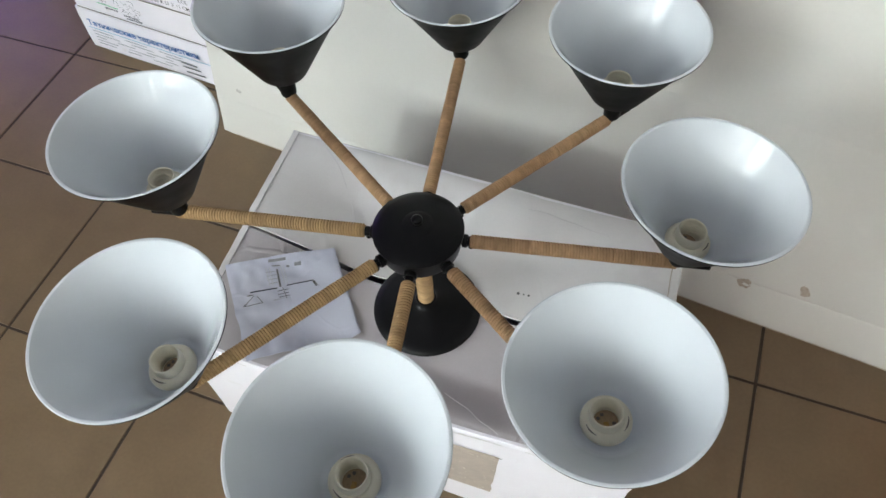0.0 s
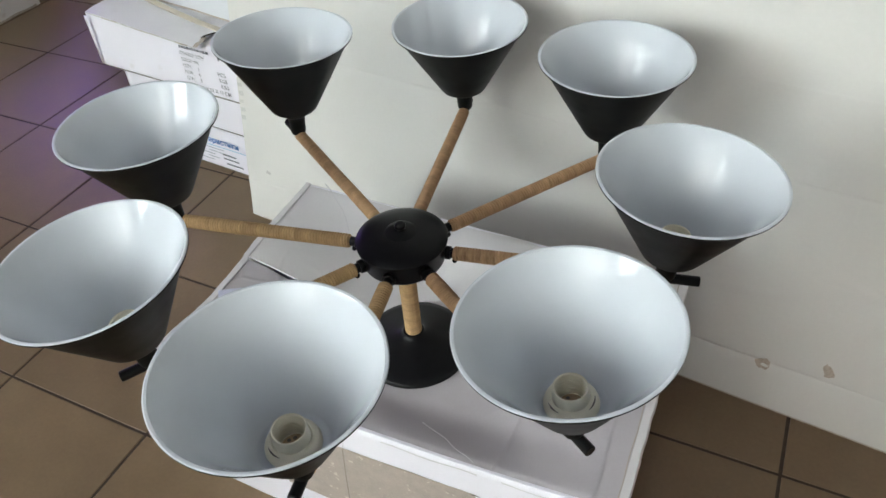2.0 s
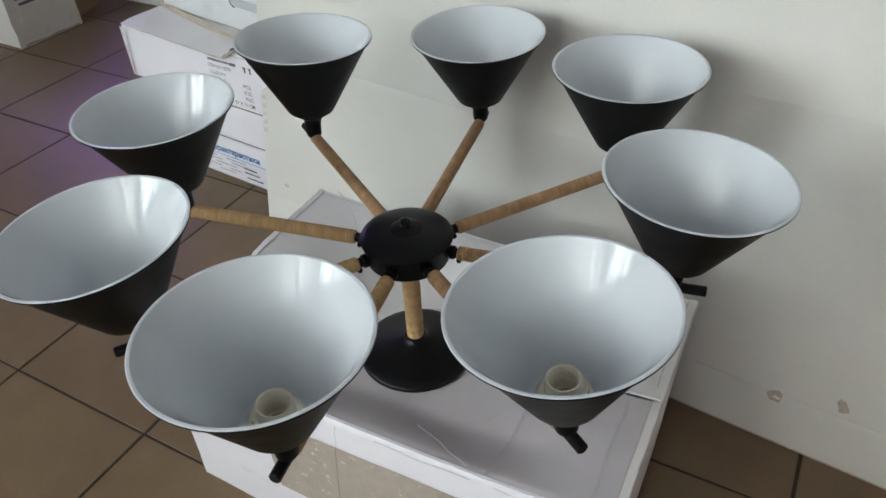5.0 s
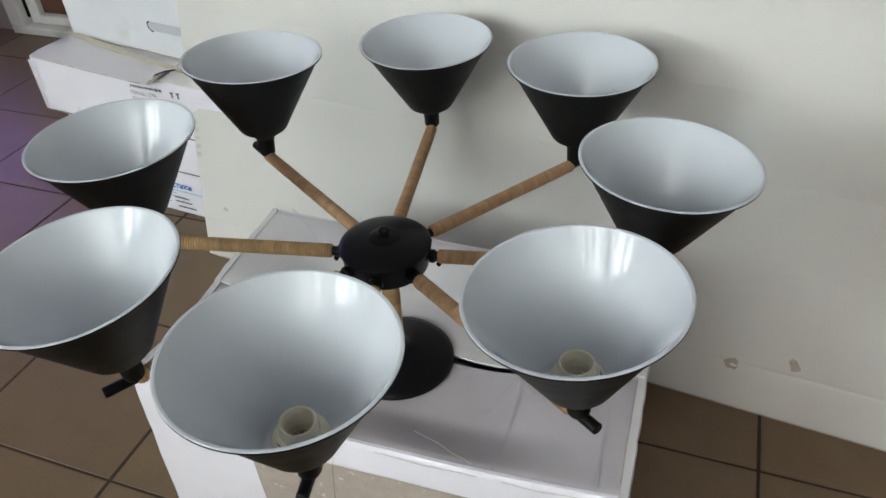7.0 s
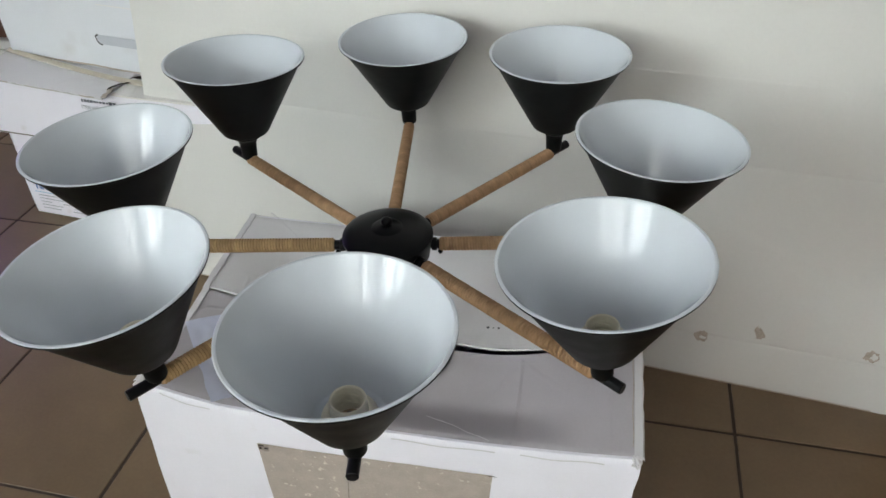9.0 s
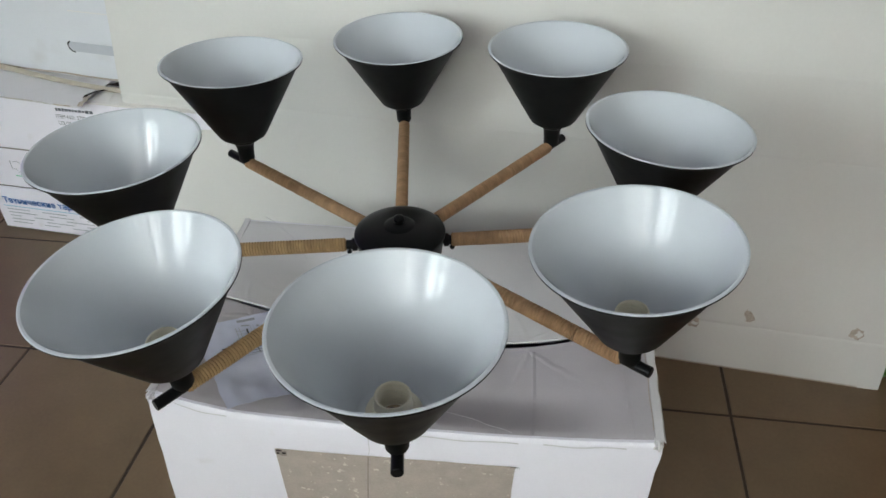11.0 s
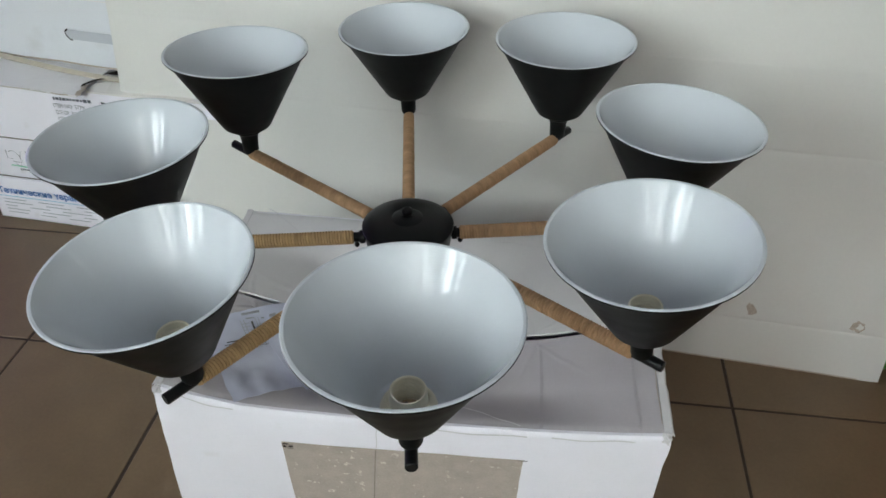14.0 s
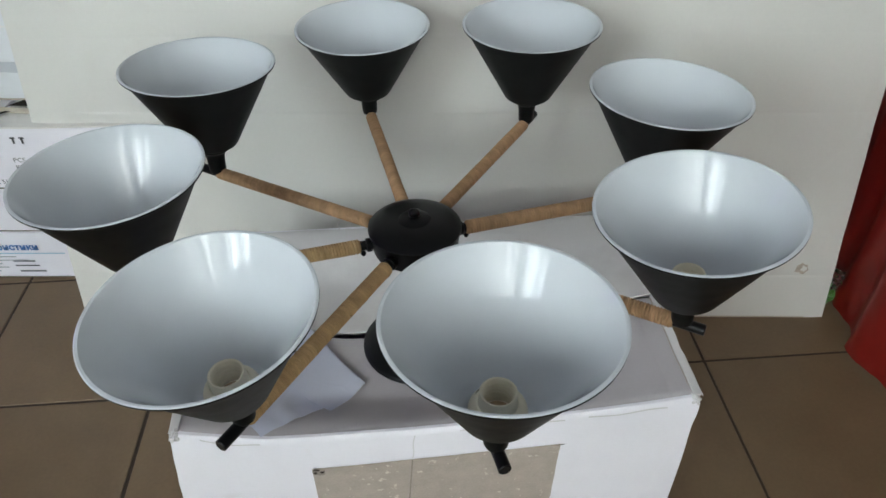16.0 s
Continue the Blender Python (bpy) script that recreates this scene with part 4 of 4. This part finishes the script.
def stack():
    grp = "stacked cartons"
    # the lowest carton, with a blue heading
    c = thing("carton", STACK @ pose(0.008, 0, 0), "white carton with a blue printed heading, lowest in the stack", "box", grp)
    part("body", rough_box(0.65, 0.36, 0.119, 11), M_CARTON, c, "", 40)
    y = -0.0034
    lettering("heading", "Технические характеристики", 0.022, 0.325, 0.024, 0.0755, y, M_BLUE_INK, c, 0.0007, "blue bold heading")
    bars([(0.018, 0.40, 0.066, 0.0016)], y, c, M_CYAN_INK, "heading_rule")
    rnd = random.Random(5)
    rows = []
    for i in range(5):
        z, x = 0.057 - i * 0.0095, 0.026
        for _ in range(3):
            ln = rnd.uniform(0.03, 0.08)
            rows.append((x, x + ln, z, 0.0016))
            x += ln + 0.035
    bars(rows, y, c, M_PALE_INK)
    bars([(0.285, 0.330, 0.045, 0.003), (0.285, 0.336, 0.033, 0.003), (0.290, 0.345, 0.018, 0.0035)], y, c, M_GREY_INK, "print_mark")
    bottom_edge(c, 0.65, 3)
    # the middle one, with small line drawings
    c = thing("carton", STACK @ pose(0.016, 0.004, 0.1205), "white carton with small line drawings, middle of the stack", "box", grp)
    part("body", rough_box(0.65, 0.35, 0.140, 23), M_CARTON, c, "", 40)
    y = -0.0034

    def zig(pts, w=0.0014):
        ribbon(bm, [(a, y, b) for a, b in pts], w, (0, -1, 0))
    drawings = [[(0.080, 0.074), (0.078, 0.052), (0.090, 0.052), (0.090, 0.044), (0.112, 0.044), (0.112, 0.058), (0.118, 0.072)],
                [(0.086, 0.070), (0.097, 0.074), (0.106, 0.068), (0.112, 0.058)], [(0.098, 0.044), (0.096, 0.036), (0.108, 0.036)],
                [(0.131, 0.076), (0.139, 0.060), (0.148, 0.052), (0.144, 0.044), (0.158, 0.038), (0.155, 0.028)], [(0.136, 0.046), (0.146, 0.074), (0.152, 0.060)],
                [(0.160, 0.060), (0.166, 0.052), (0.174, 0.056), (0.180, 0.046), (0.170, 0.040)],
                [(0.180, 0.068), (0.197, 0.064), (0.192, 0.048), (0.207, 0.044), (0.203, 0.032)], [(0.184, 0.058), (0.190, 0.040), (0.200, 0.036)],
                [(0.150, 0.028), (0.158, 0.036), (0.166, 0.026), (0.174, 0.034), (0.182, 0.022), (0.190, 0.031), (0.198, 0.021)]]
    for pts in drawings:
        bm = bmesh.new()
        zig(pts, 0.0011)
        part("line_drawing", bm, M_GREY_INK, c)
    bm = bmesh.new()
    zig([(0.080, 0.034), (0.140, 0.032)], 0.0030)
    part("green_line", bm, M_GREEN_INK, c)
    rnd = random.Random(8)
    for x0, x1, z in ((0.100, 0.136, 0.0245), (0.150, 0.192, 0.0175), (0.156, 0.196, 0.0105)):
        x = x0
        while x < x1:
            wd = rnd.uniform(0.0025, 0.006)
            bars([(x, x + wd, z, rnd.uniform(0.0025, 0.005))], y, c, M_GREY_INK)
            x += wd + 0.0022
    bottom_edge(c, 0.65, 6)
    # the top one, with a shipping label and an open lid
    c = thing("carton", STACK @ pose(0.031, -0.050, 0.262), "white carton with black shipping print, top of the stack", "box", grp)
    part("body", rough_box(0.65, 0.36, 0.128, 37), M_CARTON, c, "", 40)

    def lid_at(s, t):
        x = -0.002 + 0.372 * s
        return Vector((x, 0.002 - 0.075 * x + (0.362 + 0.075 * x) * t, 0.1345 + 0.002 * noise.noise(Vector((x * 8, t * 4, 3))) - 0.0025 * max(0, 1 - t / 0.03)))
    # dimmed card again: the weaker light on this lid is in its grey
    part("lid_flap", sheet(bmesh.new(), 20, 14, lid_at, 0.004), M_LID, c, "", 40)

    def lid2(s, t):
        x = 0.376 + 0.278 * s
        return Vector((x, -0.004 + 0.366 * t, 0.1315 + 0.0015 * noise.noise(Vector((x * 8, t * 4, 6)))))
    part("lid_flap", sheet(bmesh.new(), 12, 12, lid2, 0.003), M_CARTON_OLD, c, "", 40)
    # the shade in the tear, laid on the lid as a dark strip
    bm = bmesh.new()
    ribbon(bm, [(0.366, 0.004, 0.1372), (0.364, 0.014, 0.1374), (0.372, 0.031, 0.1374), (0.388, 0.045, 0.1374), (0.42, 0.054, 0.1370), (0.46, 0.060, 0.1360)], 0.0085, (0, 0, 1))
    part("torn_gap", bm, M_DARK, c, "torn edge of the lid, its gap's shade a dark strip")
    bm = ribbon(bmesh.new(), [(0.376, -0.028, 0.1345), (0.374, -0.018, 0.1372), (0.377, -0.008, 0.1374), (0.370, 0.002, 0.1374), (0.371, 0.012, 0.1372)], 0.011, (0, 0, 1))
    part("tape_tear", bm, M_TORN, c)
    # the shade in the opening, laid on as a flat dark sheet
    bm = bmesh.new()
    bm.faces.new([bm.verts.new((x, y, 0.1378)) for x, y in ((0.376, 0.064), (0.43, 0.060), (0.43, 0.096), (0.400, 0.090))])
    part("open_gap", bm, M_DARK, c, "gap under the torn lid, its shade a dark sheet")
    for i, (x0, x1) in enumerate(((0.012, 0.052), (0.060, 0.118), (0.131, 0.150), (0.166, 0.262), (0.270, 0.300), (0.312, 0.352))):
        pts = [(x0 + (x1 - x0) * j / 6, 0.0005 - 0.075 * (x0 + (x1 - x0) * j / 6), 0.1312 + 0.0008 * math.sin(i * 3 + j)) for j in range(7)]
        part("rubbed_edge", ribbon(bmesh.new(), pts, 0.0012 + 0.0006 * (i % 3), (0, -1, 0)), M_TORN if i % 2 else M_SMUDGE, c)
    bm = bmesh.new()
    sheet(bm, 3, 6, lambda s, t: Vector((-0.003 + 0.016 * s * (1 - 0.7 * t), -0.0042 + 0.0008 * s, 0.004 + 0.122 * (1 - t))))
    part("side_crease", bm, M_CARTON, c)
    y = -0.0036
    left, right = 0.290, 0.414
    for i, (a, b) in enumerate((("ITEM NO: 5779/", ""), ("COLOR: WH", ""), ("QTY:     1", "PCS"), ("N.W.:    6", "KGS"), ("G.W.:    7", "KGS"))):
        z = 0.0890 - 0.0152 * i
        wd = (0.072, 0.050, 0.046, 0.046, 0.046)[i]
        lettering("print_line", a, 0.0125, wd, left, z, y, M_INK, c)
        if b:
            lettering("print_line", b, 0.013, 0.022, right - 0.022, z, y, M_INK, c)
    lettering("print_line", "MEAS: 65 X 51 X 11 CM", 0.013, right - left, left, 0.0890 - 0.0152 * 5 - 0.001, y, M_INK, c, 0.0001)
    rnd = random.Random(21)
    x = left + 0.004
    while x < left + 0.084:
        wd = rnd.uniform(0.003, 0.0075)
        bars([(x, x + wd, 0.1085, rnd.uniform(0.004, 0.0075))], y, c, M_GREY_INK)
        x += wd + 0.0026
    bm = bmesh.new()
    for x in (right - 0.008, right + 0.008):
        box(bm, x - 0.0018, x + 0.0018, y, y + 0.0006, 0.097, 0.110)
        box(bm, x - 0.0045, x + 0.0045, y + 0.0001, y + 0.0006, 0.107, 0.110)
    part("arrow_mark", bm, M_INK, c)
    bottom_edge(c, 0.65, 9)
    bm = ribbon(bmesh.new(), [(0.0008 + 0.0008 * math.sin(i * 1.7), -0.0040, 0.006 + 0.0125 * i) for i in range(10)], 0.0022, (0, -1, 0))
    part("rubbed_edge", bm, M_TORN, c)
    # a kraft band along the lid
    band = thing("kraft_band", STACK, "long pale kraft cardboard band lying along the carton lid", "packing band")
    pts = []
    for i in range(25):
        s = i / 24
        x = 0.030 + 0.46 * s
        pts.append((x, 0.0845 - 0.30 * x + 0.22 * x * x, 0.4025 + 0.002 * math.sin(6 * s)))
    bm = ribbon(bmesh.new(), pts, 0.011, (0, -0.35, 1))
    r = bmesh.ops.extrude_face_region(bm, geom=list(bm.faces))
    bmesh.ops.translate(bm, verts=[v for v in r["geom"] if isinstance(v, bmesh.types.BMVert)], vec=(0, 0.001, -0.003))
    part("strip", bm, M_KRAFT_LIGHT, band)
    # the tall carton that stands on the stack
    tall = thing("tall_carton", pose(-0.983, 0.783, 0.398, 0, 0, -17.6), "tall white carton with a cut-out hand slot, standing on the stack", "box")
    bm = rough_box(0.62, 0.17, 0.62, 51)
    part("body", bm, M_SHADED_CARD, tall, "", 40)
    sx, sz = 0.276, 0.0665
    # a flat plate on the face; its grey is the recess's shade
    bm = bmesh.new()
    box(bm, sx, sx + 0.17, -0.0038, -0.0030, sz - 0.010, sz + 0.010)
    part("hand_slot", bm, M_SLOT, tall, "flap of the hand slot, greyed for the shade of its recess")
    # shade of the open cut end, drawn as a near-black strip
    bm = bmesh.new()
    ribbon(bm, [(sx + 0.006, -0.0042, sz + 0.011), (sx - 0.002, -0.0042, sz + 0.006), (sx - 0.001, -0.0042, sz - 0.004), (sx + 0.006, -0.0042, sz - 0.0105), (sx + 0.012, -0.0042, sz - 0.0112)], 0.0032, (0, -1, 0))
    part("slot_edge", bm, M_DARK, tall)
    # brown strip in place of the shaded gap under the carton
    bm = ribbon(bmesh.new(), [(0.02 + 0.055 * i, -0.0036, 0.003 + 0.001 * math.sin(i * 2.0)) for i in range(11)], 0.004, (0, -1, 0))
    part("bottom_edge", bm, M_TORN, tall)
    bm = ribbon(bmesh.new(), [(0.30 + 0.03 * i, -0.0030, 0.142) for i in range(11)], 0.002, (0, -1, 0))
    part("board_crease", bm, M_CARTON_OLD, tall)


# ---------------------------------------------------------------- things farther off
def far_things():
    c = thing("printed_carton", pose(-2.045, 1.174, 0, 0, 0, 80.3), "dusty white carton with faded print, standing on the tiles", "box")
    part("body", rough_box(0.267, 0.42, 0.30, 77), M_CARTON_OLD, c, "", 40)
    y = -0.0034
    bars([(0.05, 0.062, 0.20, 0.03), (0.072, 0.084, 0.20, 0.03), (0.04, 0.12, 0.165, 0.010), (0.05, 0.12, 0.145, 0.010)], y, c, M_GREY_INK)
    bm = bmesh.new()
    for pts in ([(0.16, 0.20), (0.20, 0.13), (0.18, 0.12), (0.215, 0.17)], [(0.17, 0.15), (0.225, 0.155)]):
        ribbon(bm, [(a, y, b) for a, b in pts], 0.004, (0, -1, 0))
    part("scrawl", bm, M_INK, c)
    bm = ribbon(bmesh.new(), [(0.02 + 0.023 * i, -0.0036, 0.004 + 0.002 * math.sin(i * 1.3)) for i in range(11)], 0.008, (0, -1, 0))
    part("soiled_edge", bm, M_TORN, c)
    c = thing("kraft_carton", pose(-2.06, 1.455, 0, 0, 0, 100), "plain brown cardboard carton behind the white one", "box")
    part("body", rough_box(0.17, 0.40, 0.30, 91), M_KRAFT, c, "", 40)
    # the red cloth hanging to the floor
    cloth = thing("red_cloth", pose(0, 0, 0), "shiny red cloth hanging in folds down to the floor", "cloth")
    bm = bmesh.new()
    path = [(0.81, -0.40), (0.80, -0.32), (0.800, -0.2), (0.806, -0.054), (0.826, 0.08), (0.868, 0.186), (0.905, 0.26), (0.93, 0.34), (0.95, 0.44)]
    lens = [0.0]
    for a, b in zip(path, path[1:]):
        lens.append(lens[-1] + math.dist(a, b))

    def along(d):
        d *= lens[-1]
        for k in range(len(path) - 1):
            if d <= lens[k + 1] + 1e-9:
                f = (d - lens[k]) / (lens[k + 1] - lens[k])
                a, b = Vector(path[k]), Vector(path[k + 1])
                t = (b - a).normalized()
                return a.lerp(b, f), Vector((t.y, -t.x)), d
        return Vector(path[-1]), Vector((1, 0)), lens[-1]
    nx, nz = 150, 36
    grid = []
    for i in range(nx + 1):
        p, nrm, d = along(i / nx)
        col = []
        for j in range(nz + 1):
            z = 0.56 * j / nz
            deep = 0.45 + 0.55 * (1 - j / nz)
            off = deep * (0.011 * math.sin(d * 40 + 2.5 * noise.noise(Vector((d * 3, z * 2, 0)))) + 0.007 * noise.noise(Vector((d * 16, z * 3, 4))) + 0.004 * noise.noise(Vector((d * 40, z * 22, 8))))
            off += 0.03 * (z / 0.72) + 0.003
            lift = 0.006 + 0.006 * noise.noise(Vector((d * 9, 0, 2))) if j == 0 else 0
            col.append(bm.verts.new((p.x + nrm.x * off, p.y + nrm.y * off, z + lift)))
        grid.append(col)
    for i in range(nx):
        for j in range(nz):
            bm.faces.new((grid[i][j], grid[i + 1][j], grid[i + 1][j + 1], grid[i][j + 1]))
    back = [bm.verts.new((1.35, y, 0.56)) for y in (-0.40, 0.44)]
    bm.faces.new([grid[i][nz] for i in range(nx + 1)] + [back[1], back[0]])
    part("drape", bm, M_RED, cloth, "", 60)
    for nm, m, co, r, mt, lab, cat in (("plastic_wrapper", 0, (0.853, 0.216, 0.018), (0.030, 0.020, 0.018), M_GREEN, "crumpled green plastic wrapper on the floor", "wrapper"),
                                       ("clear_film", 1, (0.868, 0.212, 0.055), (0.020, 0.018, 0.022), M_FILM, "crumpled clear plastic film on top of the wrapper", "plastic film")):
        bm = bmesh.new()
        bmesh.ops.create_icosphere(bm, subdivisions=4, radius=1.0)
        for v in bm.verts:
            k = 1 + 0.55 * noise.noise(v.co * 2.2 + Vector((m * 9, 0, 0))) + 0.25 * noise.noise(v.co * 6 + Vector((m * 9, 3, 0)))
            v.co = Vector((v.co.x * r[0] * k, v.co.y * r[1] * k, max(-r[2], v.co.z * r[2] * k)))
        ob = link(nm, bm, mt, None, "", 25, pose(*co))
        tagged(ob, lab, cat)


# ---------------------------------------------------------------- the tiled floor
def floor():
    grid = pose(0.549, 0.114, 0, 0, 0, -7.7)
    p, q, g = 0.337, 0.343, 0.0058
    f = link("floor", box_bm(-3.6, 2.5, -3.0, 2.1, -0.08, -0.0022), M_GROUT, at=ROOM)
    tagged(f, "brown glazed ceramic tile floor with dark joints", "floor", kind="structure")
    rel = ROOM.inverted() @ grid
    bm = box_bm(g / 2, p - g / 2, g / 2, q - g / 2, -0.012, 0.0, 0.0006, 1)
    bmesh.ops.recalc_face_normals(bm, faces=bm.faces)
    me = bpy.data.meshes.new("tile")
    bm.to_mesh(me)
    bm.free()
    me.materials.append(M_TILE)
    rnd = random.Random(3)
    for i in range(-12, 6):
        for j in range(-9, 5):
            ob = new("tile", me)
            ob.parent = f
            ob.matrix_basis = rel @ pose(i * p + rnd.uniform(-0.0006, 0.0006), j * q + rnd.uniform(-0.0006, 0.0006), rnd.uniform(-0.0006, 0.0))


room()
chandelier()
lid = lamp_carton()
leaflet(lid)
leaning_carton()
stack()
far_things()
floor()
